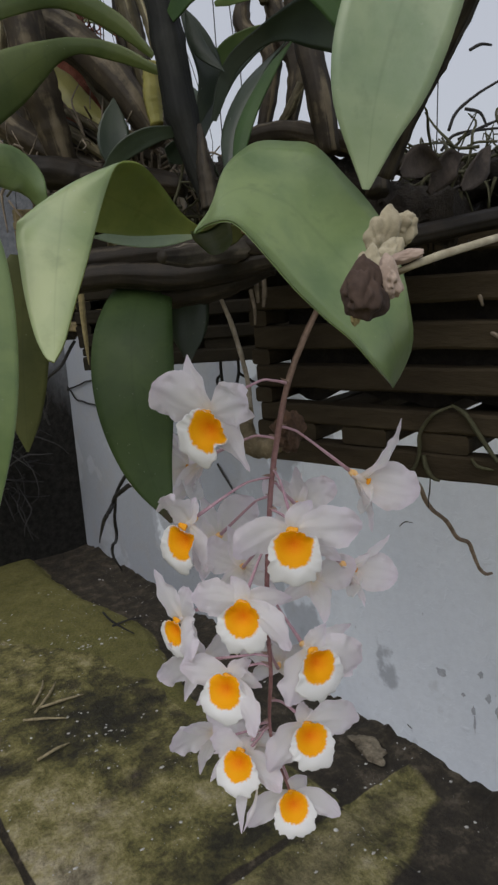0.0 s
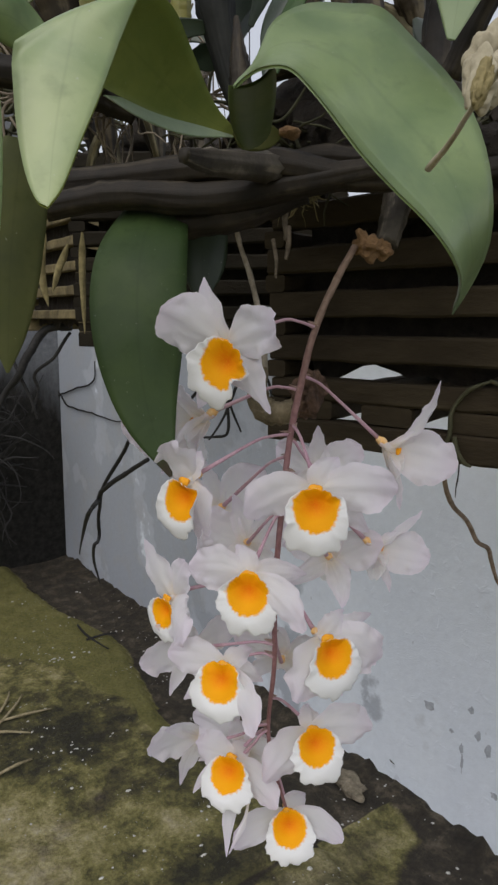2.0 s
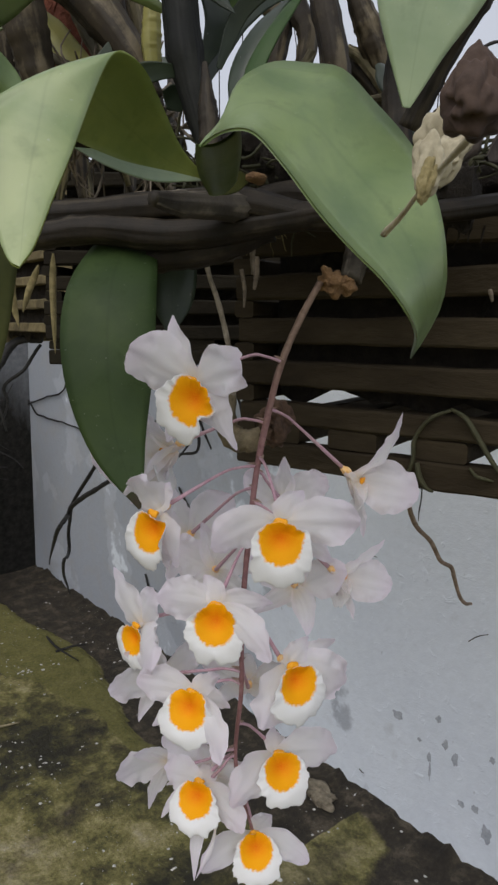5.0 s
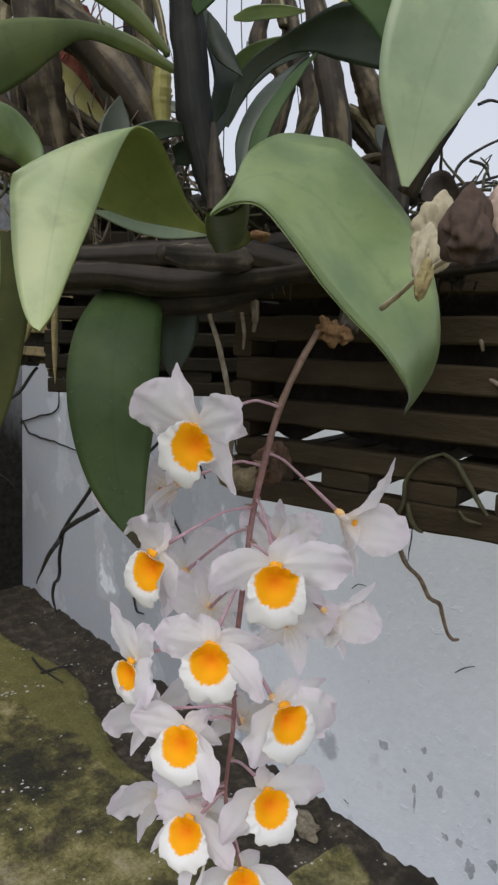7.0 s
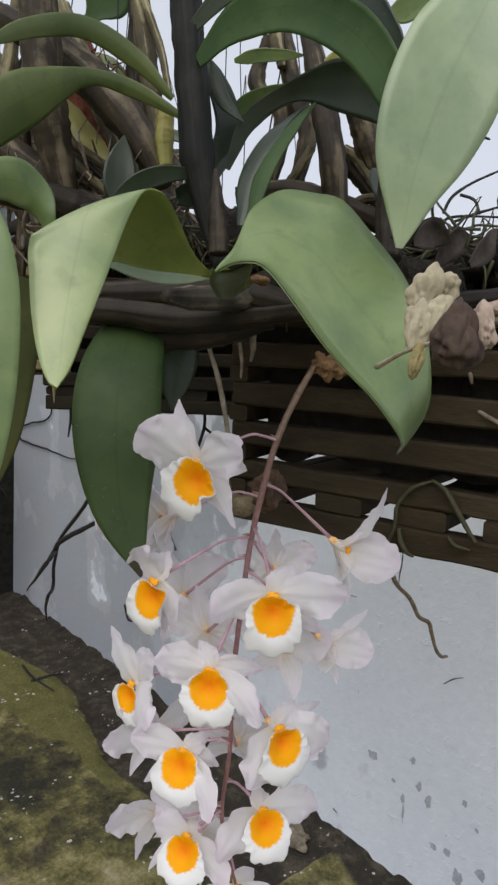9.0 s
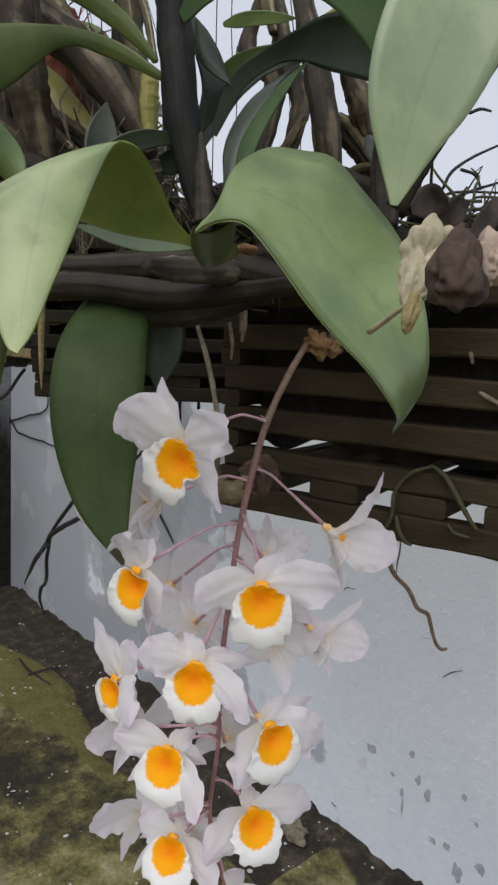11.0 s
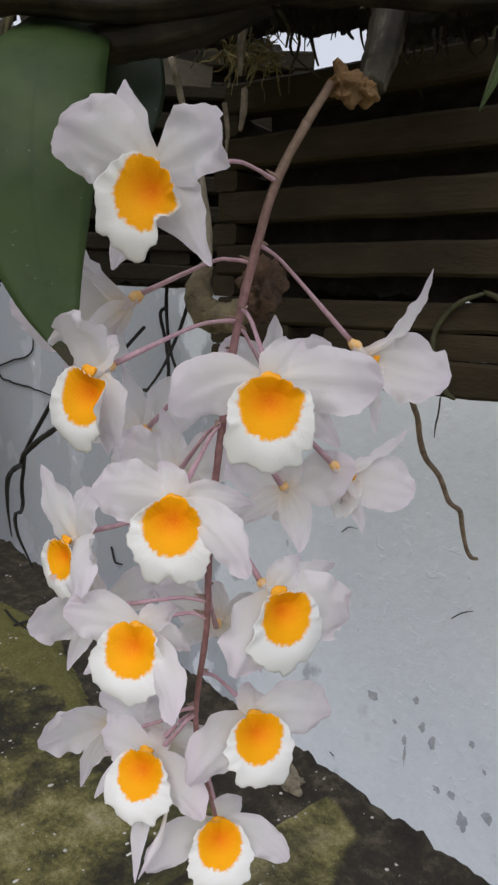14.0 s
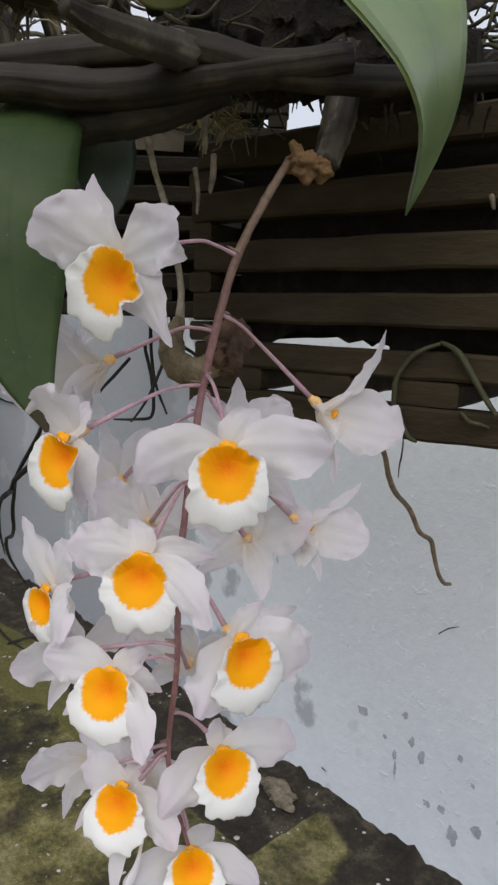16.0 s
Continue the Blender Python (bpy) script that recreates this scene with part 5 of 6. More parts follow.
cane(plant, [(-0.1075, -0.5988, 0.9044), (-0.1129, -0.6005, 0.9257), (-0.1194, -0.6040, 0.9442), (-0.1253, -0.6074, 0.9600)], (0.0014, 0.0018, 0.0018, 0.0014), CANE_OLIVE)
cane(plant, [(-0.1214, -0.6515, 0.8443), (-0.1110, -0.6469, 0.8452), (-0.0996, -0.6412, 0.8461)], (0.0012, 0.0018, 0.0014), CANE_GREY)
cane(plant, [(-0.0722, -0.5538, 0.8653), (-0.0672, -0.5495, 0.8732), (-0.0639, -0.5449, 0.8835)], (0.0016, 0.0024, 0.002), CANE_OLIVE)
cane(plant, [(-0.0486, -0.5382, 0.8820), (-0.0404, -0.5349, 0.8746), (-0.0295, -0.5335, 0.8587)], (0.0018, 0.0030, 0.002), CANE_OLIVE)
cane(plant, [(-0.0861, -0.5460, 0.9255), (-0.0898, -0.5472, 0.9394), (-0.0923, -0.5465, 0.9562), (-0.0951, -0.5460, 0.9729)], (0.002, 0.0032, 0.003, 0.0025), CANE_OLIVE)
cane(plant, [(-0.0374, -0.5475, 0.8508), (-0.0311, -0.5441, 0.8546), (-0.0233, -0.5425, 0.8552)], (0.0016, 0.0024, 0.0018), CANE_OLIVE)

rng = random.Random(77)
for k in range(16):
    a = Vector((-0.1520, -0.6440, 0.8780)) + RIGHT * rng.uniform(-0.012, 0.022) + UP * rng.uniform(-0.014, 0.012) + AHEAD * rng.uniform(-0.004, 0.02)
    b = a + RIGHT * rng.uniform(0.018, 0.034) - UP * rng.uniform(0.010, 0.024)
    cane(plant, [a, a.lerp(b, 0.5) + UP * rng.uniform(-0.002, 0.003), b], (0.0010, rng.uniform(0.0013, 0.0024), 0.0009), (CANE_OLIVE, CANE_OLIVE, CANE_GREY)[k % 3], 12, nodes=2)

# withered flower in front of the leaf
dead = part("withered_flower", tube(bmesh.new(), [(0.0775, -0.6595, 0.7837), (0.0870, -0.6649, 0.7864), (0.0991, -0.6751, 0.7883), (0.1163, -0.6889, 0.7902), (0.1334, -0.6992, 0.7934), (0.1193, -0.6526, 0.7982)], [0.0008, 0.0005, 0.0005, 0.0006, 0.0008], 20, 7, 0.2), DRY, plant, "withered crumpled cream and brown flower")
def shrivel(center, size, seed, mat, label="", tilt=0.0, taper=0.0):
    """A shrunken petal: a soft crumpled lump, sizes to the right, up and ahead."""
    bm = lump(bmesh.new(), (0, 0, 0), size, seed, 5, 0.30)
    turn = Matrix.Translation(center) @ Matrix.Rotation(VIEW, 4, "Z") @ Matrix.Rotation(radians(tilt), 4, "Y")
    deep = 0.55 * min(size)
    for v in bm.verts:
        q = Vector((v.co.x / size[0], v.co.y / size[1], 0.45 * v.co.z / size[2])) * 0.95
        crease = (1 - abs(noise.noise(q + Vector((seed, 0, 0))))) ** 4
        fine = (1 - abs(noise.noise(q * 2.7 + Vector((0, seed, 0))))) ** 4
        v.co -= v.co.normalized() * deep * (0.60 * crease + 0.08 * fine)
        thin = 1 - taper * v.co.z / size[2]
        v.co = turn @ Vector((v.co.x * thin, v.co.y * thin, v.co.z))
    part("withered_petal", bm, mat, dead, label)


shrivel((0.0897, -0.6585, 0.8010), (0.0040, 0.0030, 0.0060), 1.0, DRY, "", 10)
shrivel((0.0897, -0.6520, 0.8025), (0.0040, 0.0028, 0.0044), 5.2, DRY, "", 30)
shrivel((0.0973, -0.6716, 0.7934), (0.0030, 0.0026, 0.0056), 2.9, DRY, "", 4)
shrivel((0.0976, -0.6662, 0.7948), (0.0034, 0.0030, 0.0056), 3.7, DRY, "", 30)
shrivel((0.1110, -0.6897, 0.7861), (0.0015, 0.0014, 0.0034), 8.0, STRAW, "yellow withered lip", 12)
shrivel((0.1314, -0.7085, 0.7900), (0.0038, 0.0032, 0.0053), 12.0, DRY_BROWN, "brown shrivelled petal", 4, 0.45)
shrivel((0.1329, -0.7049, 0.7914), (0.0020, 0.0022, 0.0034), 6.3, DRY_PINK, "pinkish brown withered petal", -10)
shrivel((0.1322, -0.7004, 0.7946), (0.0035, 0.0018, 0.0011), 9.1, DRY_PINK, "pinkish brown withered petal", -8)

# ---- a second plant behind ----
thicket = thing("background_orchid", (-0.1588, -0.5632, 0.8448), "leafy orchid with many bare brown canes in the basket", "orchid plant")
rng = random.Random(21)
FOOT, SPAN_R, SPAN_U = Vector((-0.2225, -0.6381, 0.8415)), RIGHT * (0.40 * 882 / 1221), UP * (0.40 * 430 / 1221)
for i in range(16):
    u = rng.uniform(-0.05, 0.34)
    foot = FOOT + SPAN_R * u + AHEAD * rng.uniform(-0.03, 0.08) + UP * rng.uniform(-0.02, 0.01)
    lean = RIGHT * rng.uniform(-0.045, 0.035) + AHEAD * rng.uniform(-0.02, 0.03)
    high = SPAN_U * rng.uniform(0.35, 1.05)
    r = rng.uniform(0.0024, 0.0052)
    pts = [foot, foot + lean * 0.3 + high * 0.33, foot + lean * 0.75 + high * 0.7 + RIGHT * rng.uniform(-0.006, 0.006), foot + lean * 1.3 + high]
    cane(thicket, pts, (r * 0.6, r * 1.1, r, r * 0.5), (CANE_BROWN, CANE_OLIVE, CANE, CANE_GREY)[i % 4], 16)
    if i % 3 == 0:
        tip, d = pts[2], RIGHT * rng.choice((-1, 1))
        lp = [tip, tip + d * 0.015 + UP * 0.012, tip + d * 0.035 + UP * 0.010, tip + d * 0.055 - UP * 0.010]
        leaf_part(thicket, lp, rng.uniform(0.007, 0.012), [way(0, 1, 0.5), way(0.2, 1, 0.8)], mat=rng.choice((LEAF_SHADE, LEAF_DARK, LEAF_MID)), n=14, shape=STRAP_SHAPE)

# ---- baskets, roots and small things ----
front_basket, BM, FTOP = basket((-0.1294, -0.5263, 0.6833), 14, 0.24, 6, "dark weathered slatted teak basket hanging before the white wall", 3, fill=0.042, hi=0.0140, mound=0.042, bare=0.060, lowest=(0.0140, 0.0105, 0.0118))
side_basket, SM, STOP = basket((-0.3545, -0.5452, 0.7293), 47, 0.20, 8, "dark slatted wooden basket behind the hanging leaf", 5, fill=0.010, hi=0.0115, lo=0.0078, wood=WOOD_SHADED, mound=0.02)
far_basket, RM, RTOP = basket((-0.5951, -0.4403, 0.7321), 89, 0.20, 7, "slatted wooden basket with pale weathered slat ends", 8, fill=0.012, hi=0.0165, lo=0.0115, wood=WOOD_PALE, mound=0.02)

# a rail over the baskets carries their wires
rail = bmesh.new()
tube(rail, [(-1.87, -0.42, 1.65), (-0.4, -0.42, 1.65), (2.4, -0.42, 1.65)], [0.016, 0.016], 24, 12)
tagged(part("hanging_rail", rail, CANE_GREY), "grey round pole that carries the hanging baskets", "pole")
for m, size, top, owner in ((BM, 0.24, FTOP, front_basket), (SM, 0.20, STOP, side_basket), (RM, 0.20, RTOP, far_basket)):
    peak = m @ Vector((size / 2, size / 2, 0))
    peak = Vector((peak.x, -0.42, 1.65))
    for u, v in ((0, 0), (1, 0), (0, 1), (1, 1)):
        part("wire", tube(bmesh.new(), [m @ Vector((u * size, v * size, top - 0.004)), m @ Vector((u * size * 0.9 + 0.05 * size, v * size * 0.9 + 0.05 * size, top + 0.15)), peak], [0.0005, 0.0005], 10, 5), WIRE, owner)


for a, b in (((-0.1468, -0.5350, 0.9090), (-0.1563, -0.5272, 0.9950)), ((-0.1587, -0.5094, 0.9479), (-0.1681, -0.5076, 1.0056)), ((-0.1575, -0.6047, 0.9314), (-0.1590, -0.5974, 0.9724))):
    tagged(part("wire", tube(bmesh.new(), [Vector(a) - UP * 0.06, a, b, Vector(b) + UP * 0.8], [0.00035, 0.00035], 8, 5), WIRE), "thin dark hanging wire among the canes", "wire", "hanging wires")


def root(name, pts, radii, mat, label, n=28, rough=0.18, group="hanging roots"):
    if name == "black_root":
        pts = spline(pts, 16)
        pts = [p + Vector((noise.noise(p * 22), noise.noise(p * 22 + Vector((5, 0, 0))) * 0.3, noise.noise(p * 22 + Vector((0, 5, 0))))) * radii[0] * 2.2 for p in pts]
        n = 40
    ob = tube(bmesh.new(), pts, radii, n, 8, rough, seed=pts[0][0] * 20)
    return tagged(part(name, ob, mat), label, "root", group)


root("aerial_root", [(-0.0104, -0.5029, 0.7233), (-0.0175, -0.5072, 0.7197), (-0.0232, -0.5086, 0.7138), (-0.0261, -0.5098, 0.7069), (-0.0264, -0.5099, 0.6977), (-0.0297, -0.5112, 0.6886), (-0.0373, -0.5131, 0.6853), (-0.0434, -0.5121, 0.6853)], [0.0007, 0.0011, 0.0010, 0.0012, 0.0010, 0.0011, 0.0007], ROOT_GREEN, "olive root clasping the basket slats", 46)
root("aerial_root", [(-0.0105, -0.5029, 0.7237), (-0.0025, -0.5034, 0.7204), (0.0036, -0.5024, 0.7123), (0.0095, -0.5009, 0.7032), (0.0140, -0.4998, 0.6972)], [0.0008, 0.0013, 0.0014, 0.0012, 0.0010], ROOT_GREEN, "thick olive root on the basket", 36)
root("aerial_root", [(-0.0242, -0.5093, 0.6968), (-0.0222, -0.5094, 0.6901), (-0.0192, -0.5081, 0.6851), (-0.0169, -0.5055, 0.6830)], [0.0012, 0.0014, 0.0012, 0.0006], ROOT_GREEN, "olive root on the basket")
root("aerial_root", [(-0.0002, -0.5013, 0.6968), (0.0047, -0.5032, 0.6942), (0.0082, -0.5023, 0.6935), (0.0106, -0.4986, 0.6921)], [0.0006, 0.0009, 0.0009, 0.0005], ROOT_GREEN, "short olive root stub on the lowest slat")
root("aerial_root", [(-0.0374, -0.5077, 0.6848), (-0.0426, -0.4964, 0.6771), (-0.0475, -0.4850, 0.6692), (-0.0523, -0.4748, 0.6576), (-0.0557, -0.4636, 0.6468), (-0.0558, -0.4505, 0.6360), (-0.0565, -0.4393, 0.6217), (-0.0576, -0.4263, 0.6142), (-0.0613, -0.4164, 0.6030), (-0.0632, -0.4070, 0.5886), (-0.0657, -0.3961, 0.5794), (-0.0690, -0.3837, 0.5746)], [0.0010, 0.0013, 0.0013, 0.0015, 0.0013, 0.0014, 0.0013, 0.0015, 0.0012, 0.0013, 0.0010], ROOT_BROWN, "grey-brown aerial root dangling before the white wall", 66)
root("black_root", [(-0.0251, -0.5029, 0.6823), (-0.0248, -0.5039, 0.6763), (-0.0248, -0.5052, 0.6711), (-0.0244, -0.5060, 0.6665)], [0.0003, 0.0004, 0.0002], ROOT_BLACK, "hair-thin black rootlet hanging off the basket", 22, 0.3, "black roots")
root("aerial_root", [(-0.0058, -0.4877, 0.7647), (0.0094, -0.4975, 0.7598), (0.0207, -0.4962, 0.7550), (0.0328, -0.4922, 0.7515)], [0.0009, 0.0012, 0.0012], ROOT, "grey root on the slats")
root("aerial_root", [(-0.0065, -0.4842, 0.7844), (0.0034, -0.4988, 0.7782), (0.0047, -0.4986, 0.7729)], [0.0012, 0.0013, 0.0007], ROOT, "short root stub on the slats")
root("aerial_root", [(-0.0308, -0.4792, 0.8239), (-0.0293, -0.4821, 0.8086), (-0.0329, -0.4906, 0.7942)], [0.0022, 0.0022, 0.0012], ROOT_GREEN, "olive root above the slats")
root("aerial_root", [(-0.0437, -0.5939, 0.8003), (-0.0440, -0.5959, 0.7929), (-0.0429, -0.5967, 0.7832)], [0.0011, 0.0012, 0.0007], ROOT, "short grey root before the slats")
root("aerial_root", [(-0.0854, -0.5688, 0.7886), (-0.0830, -0.5689, 0.7792), (-0.0819, -0.5701, 0.7708)], [0.0010, 0.0009, 0.0005], ROOT, "short grey root before the slats")
root("aerial_root", [(-0.0831, -0.5612, 0.7946), (-0.0819, -0.5624, 0.7862), (-0.0816, -0.5641, 0.7794)], [0.0012, 0.0014, 0.0008], ROOT, "short grey root before the slats")
def black_root(pts):
    w = 0.0023 if (Vector(pts[0]) - Vector((0.13, -0.74, 0.72))).length > 0.6 else 0.0013
    root("black_root", pts, [w, w * 1.1, w, w * 0.6], ROOT_BLACK, "thin black wiry root before the wall", 22, 0.2, "black roots")


root("black_root", [(-0.3603, -0.4945, 0.6730), (-0.3821, -0.4942, 0.6482), (-0.4130, -0.4888, 0.6250), (-0.4767, -0.4793, 0.5830), (-0.5247, -0.4662, 0.5434), (-0.5676, -0.4503, 0.4906), (-0.5972, -0.4452, 0.4587), (-1.5917, -0.0020, -0.0101)], [0.0014, 0.0019, 0.0020, 0.0021, 0.0018], ROOT_BLACK, "thin black wiry root before the wall", 30, 0.2, "black roots")
root("black_root", [(-0.3703, -0.4859, 0.6237), (-0.4069, -0.4859, 0.6061), (-0.4436, -0.4852, 0.5923), (-0.4774, -0.4816, 0.5759), (-0.5076, -0.4747, 0.5558), (-0.5615, -0.4691, 0.5137), (-1.7288, -0.0020, 0.0387)], [0.0020, 0.0026, 0.0028, 0.0026, 0.0016], ROOT_BLACK, "thick black root before the wall", 30, 0.2, "black roots")
black_root([(-1.8212, -0.0060, 0.5136), (-1.6570, -0.0060, 0.5516), (-1.5538, -0.0060, 0.5780), (-1.5390, -0.0060, 0.6291)])
black_root([(-1.8119, -0.0060, 0.5281), (-1.7379, -0.0060, 0.4902), (-1.5841, -0.0060, 0.4866), (-1.3994, -0.0060, 0.4831)])
root("black_root", [(-0.7456, -0.3981, 0.7320), (-0.7669, -0.4290, 0.7280), (-0.7730, -0.4500, 0.6980), (-0.7983, -0.4662, 0.6587), (-0.8392, -0.5002, 0.5865)], [0.0050, 0.0062, 0.0055, 0.003], ROOT_BLACK, "thick black root before the wall", 22, 0.2, "black roots")
black_root([(-0.7448, -0.3988, 0.7275), (-0.7612, -0.4176, 0.6948), (-0.7817, -0.4378, 0.6722), (-0.7845, -0.4337, 0.6495), (-0.7943, -0.4426, 0.6187)])
black_root([(-0.8175, -0.4659, 0.7221), (-0.8014, -0.4585, 0.6872), (-0.7892, -0.4443, 0.6395), (-0.7877, -0.4375, 0.6092)])
black_root([(-0.3707, -0.5236, 0.7364), (-0.3672, -0.5227, 0.7219), (-0.3662, -0.5259, 0.7024)])
black_root([(-0.3105, -0.4398, 0.7361), (-0.3067, -0.4431, 0.7111), (-0.2994, -0.4435, 0.6819), (-0.2889, -0.4391, 0.6564)])
black_root([(-0.3004, -0.4287, 0.7345), (-0.2970, -0.4317, 0.7115), (-0.2993, -0.4446, 0.6777), (-0.3068, -0.4616, 0.6504)])
black_root([(-0.3152, -0.4374, 0.7109), (-0.3169, -0.4413, 0.7043), (-0.3095, -0.4398, 0.6811), (-0.3056, -0.4431, 0.6555), (-0.3135, -0.4534, 0.6517), (-0.3246, -0.4667, 0.6503)])
black_root([(-0.3319, -0.4460, 0.6950), (-0.3376, -0.4563, 0.6829), (-0.3441, -0.4677, 0.6703), (-0.3462, -0.4741, 0.6571)])
black_root([(-0.2974, -0.4315, 0.7136), (-0.2894, -0.4241, 0.7077), (-0.2811, -0.4168, 0.6997), (-0.2755, -0.4167, 0.6789)])
black_root([(-1.0069, -0.0060, 0.4153), (-0.9862, -0.0060, 0.3929), (-0.9497, -0.0060, 0.3607)])
black_root([(-1.1592, -0.0060, 0.1759), (-1.1421, -0.0060, 0.1481), (-1.1106, -0.0060, 0.1516)])


for pts in ([(-0.3078, -0.0030, 0.3355), (-0.2932, -0.0040, 0.3484), (-0.2789, -0.0030, 0.3564)], [(-0.4983, -0.0030, 0.3970), (-0.4842, -0.0040, 0.4090), (-0.4692, -0.0030, 0.4107)], [(-0.4931, -0.0030, 0.0422), (-0.4863, -0.0050, 0.0420), (-0.4830, -0.0030, 0.0400)]):
    root("black_root", pts, [0.0007, 0.0008, 0.0004], ROOT_BLACK, "hair-thin black rootlet stuck on the wall", 14, 0.2, "black roots")

# wiry roots in the corner
def tangle(name, center, spread, count, length, radius, mat, seed, label, category, down=0.6, kind="stuff"):
    """Many thin roots in one heap."""
    rng = random.Random(seed)
    bm = bmesh.new()
    for i in range(count):
        p = Vector(center) + RIGHT * rng.uniform(-1, 1) * spread[0] + UP * rng.uniform(-1, 1) * spread[1] + AHEAD * rng.uniform(-1, 1) * spread[2]
        d = Vector((rng.gauss(0, 1), rng.gauss(0, 1), rng.gauss(0, 1) - down)).normalized()
        pts = [p]
        for k in range(4):
            d = (d + Vector((rng.gauss(0, 0.45), rng.gauss(0, 0.45), rng.gauss(0, 0.45)))).normalized()
            p = p + d * length * rng.uniform(0.15, 0.35)
            pts.append(p)
        r = radius * rng.uniform(0.5, 1.3)
        tube(bm, pts, [r, r, r * 0.5], 9, 5, 0.15)
    return tagged(part(name, bm, mat), label, category, kind=kind)


tangle("root_tangle", (-1.6661, -0.3161, 0.4328), (0.06, 0.14, 0.08), 120, 0.20, 0.0026, ROOT_BLACK, 5, "dense tangle of fine black roots in the corner", "roots")
tangle("root_tangle", (-0.7899, -0.4057, 1.0203), (0.035, 0.05, 0.03), 80, 0.12, 0.0035, ROOT_GREEN, 12, "mossy brown roots heaped on the far basket", "roots", 0.0)
tangle("root_tangle", (-0.1355, -0.6196, 0.8526), (0.045, 0.012, 0.02), 120, 0.035, 0.0007, ROOT, 6, "tangle of pale dry roots among the canes", "roots", 0.0)
tangle("root_tangle", (-0.0166, -0.4919, 0.8382), (0.030, 0.008, 0.02), 60, 0.030, 0.0008, ROOT_GREEN, 7, "tangle of dark dry roots and twigs", "roots", 0.0)
for k, (pts, w) in enumerate((
    ([(-0.2770, -0.5891, 0.8006), (-0.2797, -0.5943, 0.7854), (-0.2820, -0.5996, 0.7700)], 0.0050),
    ([(-0.2728, -0.5804, 0.8085), (-0.2741, -0.5810, 0.7858), (-0.2733, -0.5822, 0.7420)], 0.0045),
    ([(-0.2821, -0.6025, 0.8074), (-0.2844, -0.6060, 0.7849), (-0.2828, -0.6028, 0.7600)], 0.0055),
)):
    tagged(part("dead_leaf", blade(bmesh.new(), pts, w, [way(1, 0.2, 0.5 - 0.3 * k), way(0.8, 0.1, 0.9 - 0.3 * k)], STRAP_SHAPE, 0.5, 14, 6, 0.25), STRAW), "dry ochre strap leaf hanging off the small basket", "dead leaf", "dead leaves")
def bark_heap():
    """Rotted bark and moss packed under the canes on the basket's front edge, with a ragged underside."""
    rng = random.Random(41)
    line = spline([(-0.118, -0.557, 0.8345), (-0.090, -0.553, 0.8390), (-0.064, -0.548, 0.8330), (-0.040, -0.543, 0.8260), (-0.018, -0.535, 0.8170), (0.008, -0.522, 0.8150)], 22)
    bm = tube(bmesh.new(), line, [0.019, 0.021, 0.019, 0.016, 0.013, 0.011], 90, 40, 0.0)
    for v in bm.verts:
        s = v.co * 70
        v.co += Vector((0, 0.5, 1)) * (0.006 * noise.noise(s) + 0.004 * noise.noise(s * 2.7) + 0.0022 * noise.noise(s * 7))
        v.co.y += 0.004 * noise.noise(s * 1.9 + Vector((7, 0, 0)))
    for i in range(60):
        c = line[rng.randrange(len(line))]
        p = c + Vector((rng.uniform(-0.004, 0.004), rng.uniform(-0.006, 0.006), -0.012))
        q = p + Vector((rng.uniform(-0.004, 0.004), rng.uniform(-0.003, 0.003), -rng.uniform(0.004, 0.013)))
        tube(bm, [p, p.lerp(q, 0.5) + Vector((rng.uniform(-0.002, 0.002), 0, 0)), q], [0.0006, 0.0005, 0.0002], 6, 5, 0.2)
    return tagged(part("bark_heap", bm, BARK, smooth=False), "dark rotted bark and moss heaped on the teak basket", "bark heap", kind="stuff")


bark_heap()
tangle("root_tangle", (-0.0735, -0.5601, 0.8297), (0.05, 0.008, 0.02), 80, 0.03, 0.0008, ROOT_GREEN, 9, "dark roots between the canes", "roots", 0.1)
tangle("straw_bundle", (-0.0930, -0.5520, 0.8105), (0.011, 0.0030, 0.010), 110, 0.011, 0.00038, STRAW, 8, "bundle of dry yellow straw on the basket", "straw", -0.3)
for pts in (
    [(-0.0582, -0.4410, 0.8669), (-0.0562, -0.4367, 0.8762), (-0.0499, -0.4274, 0.8846), (-0.0393, -0.4131, 0.8933)],
    [(-0.0533, -0.4328, 0.8779), (-0.0475, -0.4268, 0.8750), (-0.0443, -0.4249, 0.8670)],
    [(-0.0543, -0.4377, 0.8616), (-0.0465, -0.4274, 0.8669), (-0.0365, -0.4145, 0.8723)],
    [(-0.0541, -0.4270, 0.9089), (-0.0502, -0.4219, 0.9114), (-0.0462, -0.4175, 0.9103)],
    [(-0.0600, -0.4455, 0.8564), (-0.0547, -0.4374, 0.8648), (-0.0357, -0.4150, 0.8658)],
):
    root("dry_twig", pts, [0.0009, 0.0009, 0.0006], ROOT_BLACK, "dark dry twig sticking out of the basket", 14, 0.2, "dry twigs")
for pts, w in (([(0.0157, -0.5508, 0.8223), (0.0160, -0.5405, 0.8324), (0.0172, -0.5304, 0.8369)], 0.012), ([(0.0304, -0.5494, 0.8215), (0.0275, -0.5355, 0.8298), (0.0245, -0.5212, 0.8397)], 0.010), ([(0.0213, -0.5741, 0.8280), (0.0188, -0.5604, 0.8331), (0.0220, -0.5494, 0.8308)], 0.012)):
    tagged(part("dead_leaf", blade(bmesh.new(), pts, w, [way(0.4, -1, 0.5), way(0.8, -0.5, 0.5)], LEAF_SHAPE, 0.4, 14, 6, 0.15), DEAD_LEAF), "curled dead brown leaf on the basket", "dead leaf", "dead leaves")

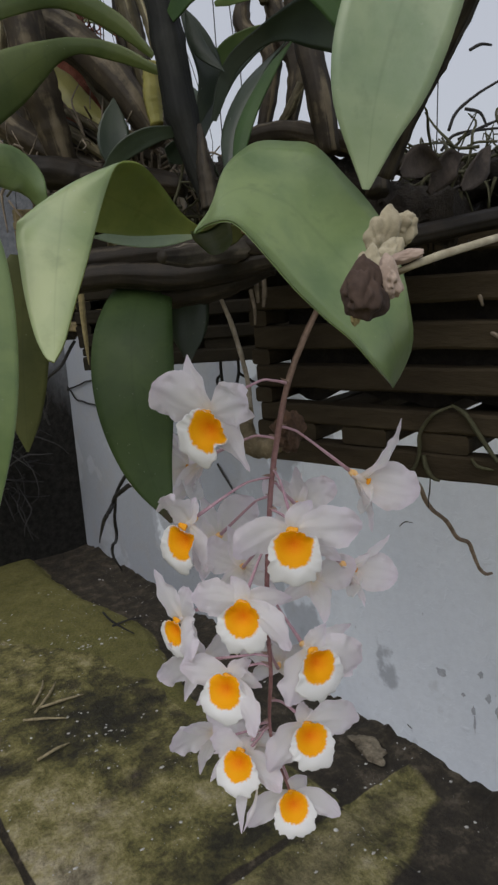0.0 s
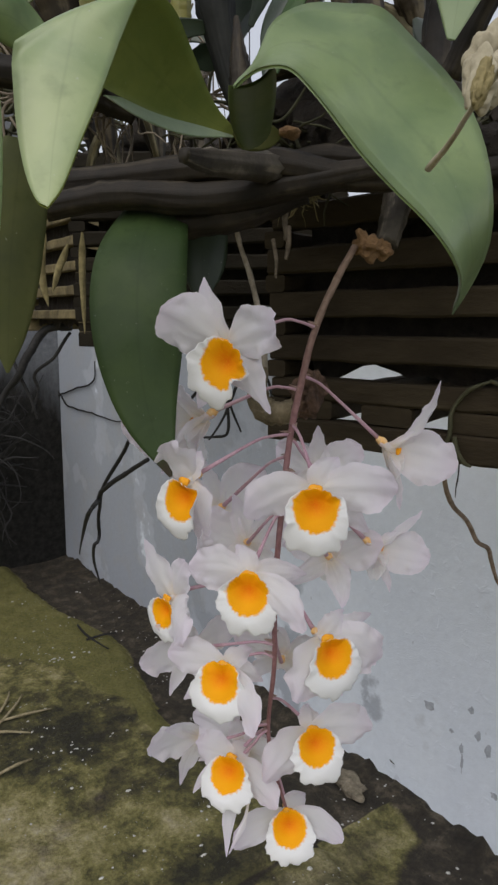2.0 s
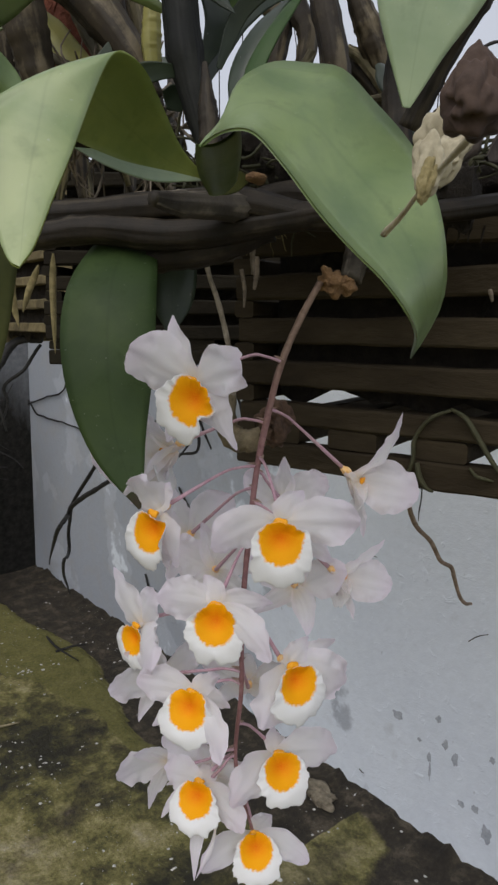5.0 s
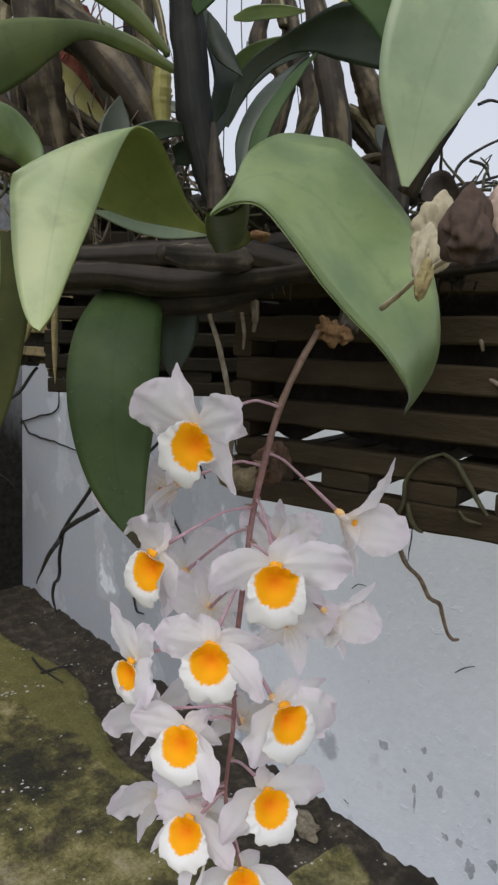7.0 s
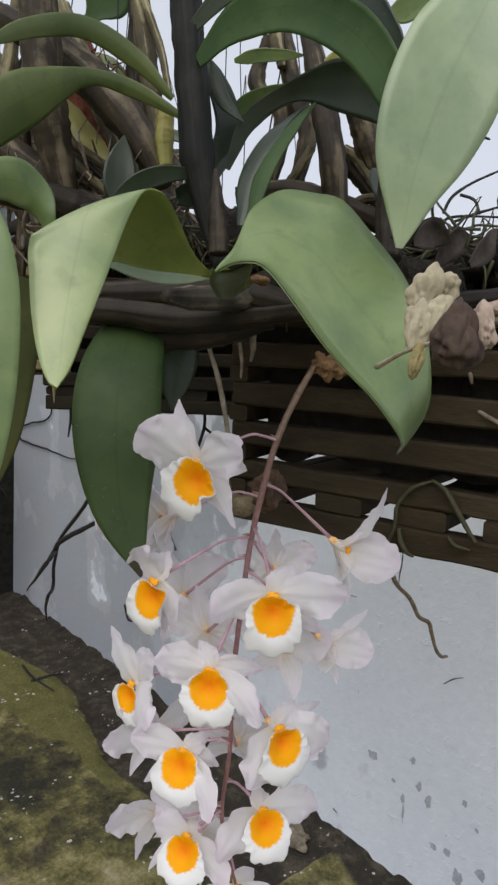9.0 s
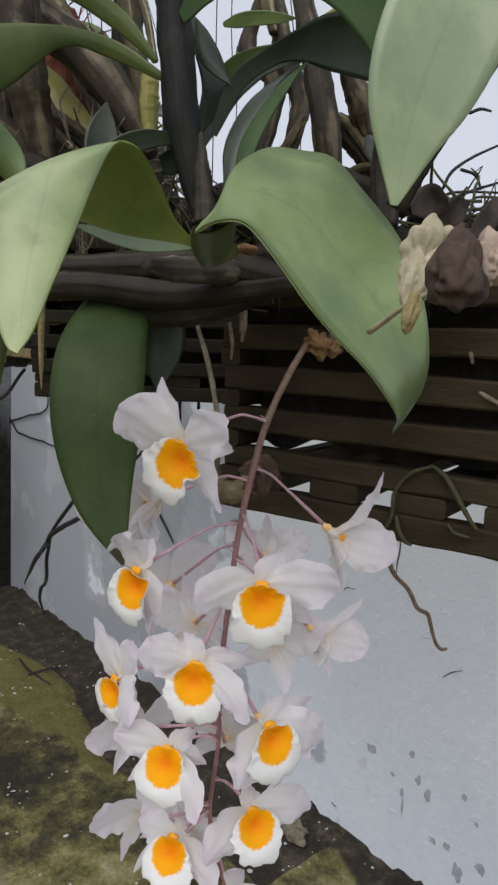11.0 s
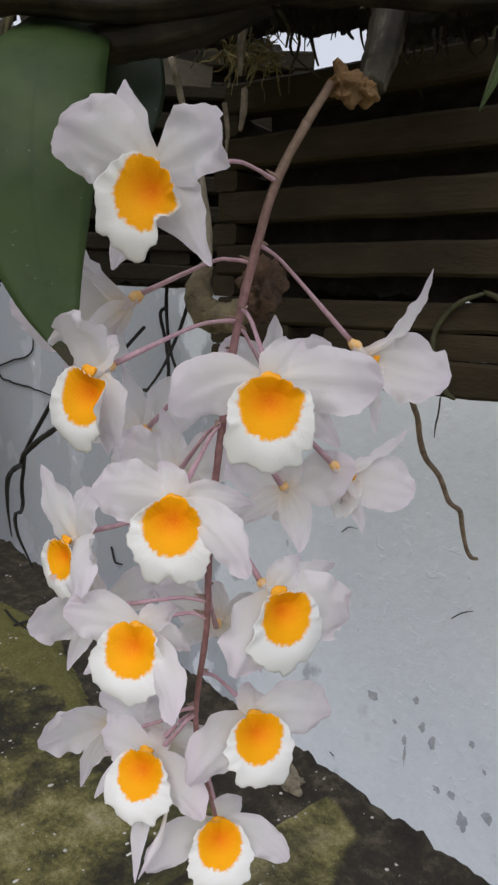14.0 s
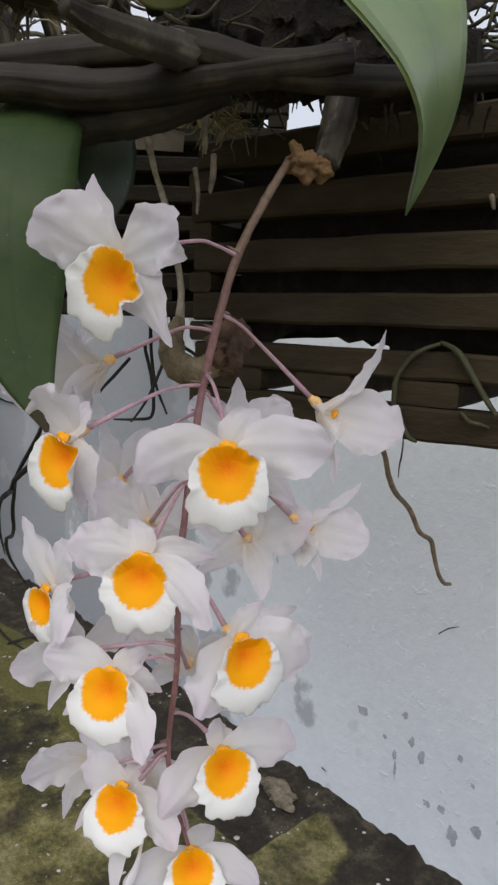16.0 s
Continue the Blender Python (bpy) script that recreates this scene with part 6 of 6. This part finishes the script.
bm = bmesh.new()
lump(bm, (-0.1863, -0.6028, 0.9159), (0.016, 0.014, 0.028), 2.0, 4, 0.5)
for k in range(220):
    r = random.Random(k)
    p = Vector((-0.1863, -0.6028, 0.9159)) + Vector((r.uniform(-1, 1) * 0.016, r.uniform(-1, 1) * 0.014, r.uniform(-1, 1) * 0.028))
    d = Vector((r.gauss(0, 1), r.gauss(0, 1), r.gauss(0, 1.6))).normalized()
    tube(bm, [p, p + d * 0.006 + Vector((r.gauss(0, 0.002), 0, 0)), p + d * 0.013], [0.0004, 0.0004, 0.0002], 6, 5)
tagged(part("bark_block", bm, COIR), "red-brown fibrous bark block", "bark")

# label board
board = thing("plant_label", (-0.1113, -0.5784, 0.8045), "faded beige plant label with dark writing", "label")
L0, L1, L2, L3 = (Vector(p) for p in ((-0.1270, -0.6004, 0.8124), (-0.1008, -0.5628, 0.8058), (-0.0982, -0.5654, 0.7971), (-0.1218, -0.6022, 0.7971)))
bm = bmesh.new()
back = AHEAD * 0.0012
va = [bm.verts.new(p) for p in (L0, L1, L2, L3)]
vb = [bm.verts.new(p + back) for p in (L0, L1, L2, L3)]
bm.faces.new(va[::-1])
bm.faces.new(vb)
for j in range(4):
    bm.faces.new((va[j], va[(j + 1) % 4], vb[(j + 1) % 4], vb[j]))
part("board", bm, TAG, board, smooth=False)
for u, w in ((0.16, 0.05), (0.25, 0.06), (0.36, 0.03)):
    bm = bmesh.new()
    lo, hi = L0.lerp(L3, 0.45), L0.lerp(L3, 0.72)
    rlo, rhi = L1.lerp(L2, 0.45), L1.lerp(L2, 0.72)
    q = [lo.lerp(rlo, u), lo.lerp(rlo, u + w), hi.lerp(rhi, u + w), hi.lerp(rhi, u)]
    bm.faces.new([bm.verts.new(p - AHEAD * 0.0006) for p in q])
    part("writing", bm, INK, board)

# stains on the wall
def wall_stain(p, w, h):
    stain(p[0], p[2], w, h, p[0] * 31 + p[2] * 17)


wall_stain((-0.4218, -0.0040, 0.1721), 0.012, 0.010)
wall_stain((-0.3492, -0.0040, 0.2001), 0.006, 0.008)
wall_stain((-0.3359, -0.0040, 0.1664), 0.007, 0.011)
wall_stain((-0.3624, -0.0040, 0.1322), 0.004, 0.012)
wall_stain((-0.3603, -0.0040, 0.1097), 0.003, 0.016)
wall_stain((-0.3193, -0.0040, 0.1527), 0.006, 0.014)
wall_stain((-0.3059, -0.0040, 0.0901), 0.008, 0.007)
wall_stain((-0.2838, -0.0040, 0.0954), 0.007, 0.008)
wall_stain((-0.2649, -0.0040, 0.0680), 0.010, 0.018)
wall_stain((-0.2631, -0.0040, 0.1807), 0.006, 0.006)
wall_stain((-0.2317, -0.0040, 0.0959), 0.010, 0.012)
wall_stain((-0.3807, -0.0040, 0.1513), 0.005, 0.004)
wall_stain((-0.2427, -0.0040, 0.1533), 0.004, 0.004)

# twigs and crumbs on the ground
for k, (a, b) in enumerate((((-1.0504, -0.4594, 0.0000), (-1.1255, -0.4115, 0.0000)), ((-1.0323, -0.4598, 0.0000), (-1.0161, -0.3677, 0.0000)), ((-0.8807, -0.5118, 0.0000), (-0.8890, -0.4499, 0.0000)), ((-1.0215, -0.4663, 0.0000), (-1.0991, -0.3941, 0.0000)), ((-1.0139, -0.4911, 0.0000), (-0.9638, -0.4252, -0.0000)), ((-1.3207, -0.1842, 0.0000), (-1.1669, -0.1769, -0.0000)), ((-1.2370, -0.1989, 0.0000), (-1.2273, -0.1282, 0.0000)))):
    a, b = Vector(a) + UP * 0.016, Vector(b) + UP * 0.015
    mid = (a + b) / 2 + UP * 0.006 + (b - a).cross(UP) * 0.08
    tagged(part("twig", tube(bmesh.new(), [a, mid, b], [0.0026, 0.0028, 0.0014], 12, 7, 0.25), TWIG if k < 5 else ROOT_BLACK), "dry twig lying on the mossy slab", "twig", "twigs on the slab")
bm = bmesh.new()
c = Vector((-0.5274, -0.0608, 0.0000))
lump(bm, c + UP * 0.006, (0.036, 0.020, 0.006), 3.3, 4, 0.8)
tagged(part("plaster_chunk", bm, CHUNK), "pale chunk of plaster lying in the gutter", "rubble")
rng = random.Random(11)
bm = bmesh.new()
for i in range(5200):
    x, y = rng.uniform(-1.6, -0.15), rng.uniform(-0.65, -0.01)
    if noise.noise((x * 11, y * 11, 3)) < -0.05 + 0.3 * rng.random():
        continue
    r = 0.0004 + 0.0028 * rng.random() ** 7
    z = ground_height(x, y)
    a, b, c = (rng.uniform(0.7, 1.7) * r for k in range(3))
    turn = rng.uniform(0, math.pi)
    ring = [bm.verts.new((x + a * math.cos(turn + k * 1.257) * rng.uniform(0.7, 1.2), y + b * math.sin(turn + k * 1.257), z + 0.1 * r)) for k in range(5)]
    top, low = bm.verts.new((x + 0.2 * r, y, z + 0.6 * c)), bm.verts.new((x, y, z - 0.4 * r))
    for k in range(5):
        bm.faces.new((ring[k], ring[(k + 1) % 5], top))
        bm.faces.new((ring[(k + 1) % 5], ring[k], low))
tagged(part("lime_crumbs", bm, FLAKE, smooth=False), "small pale lime crumbs scattered on the ground", "crumbs", kind="stuff")
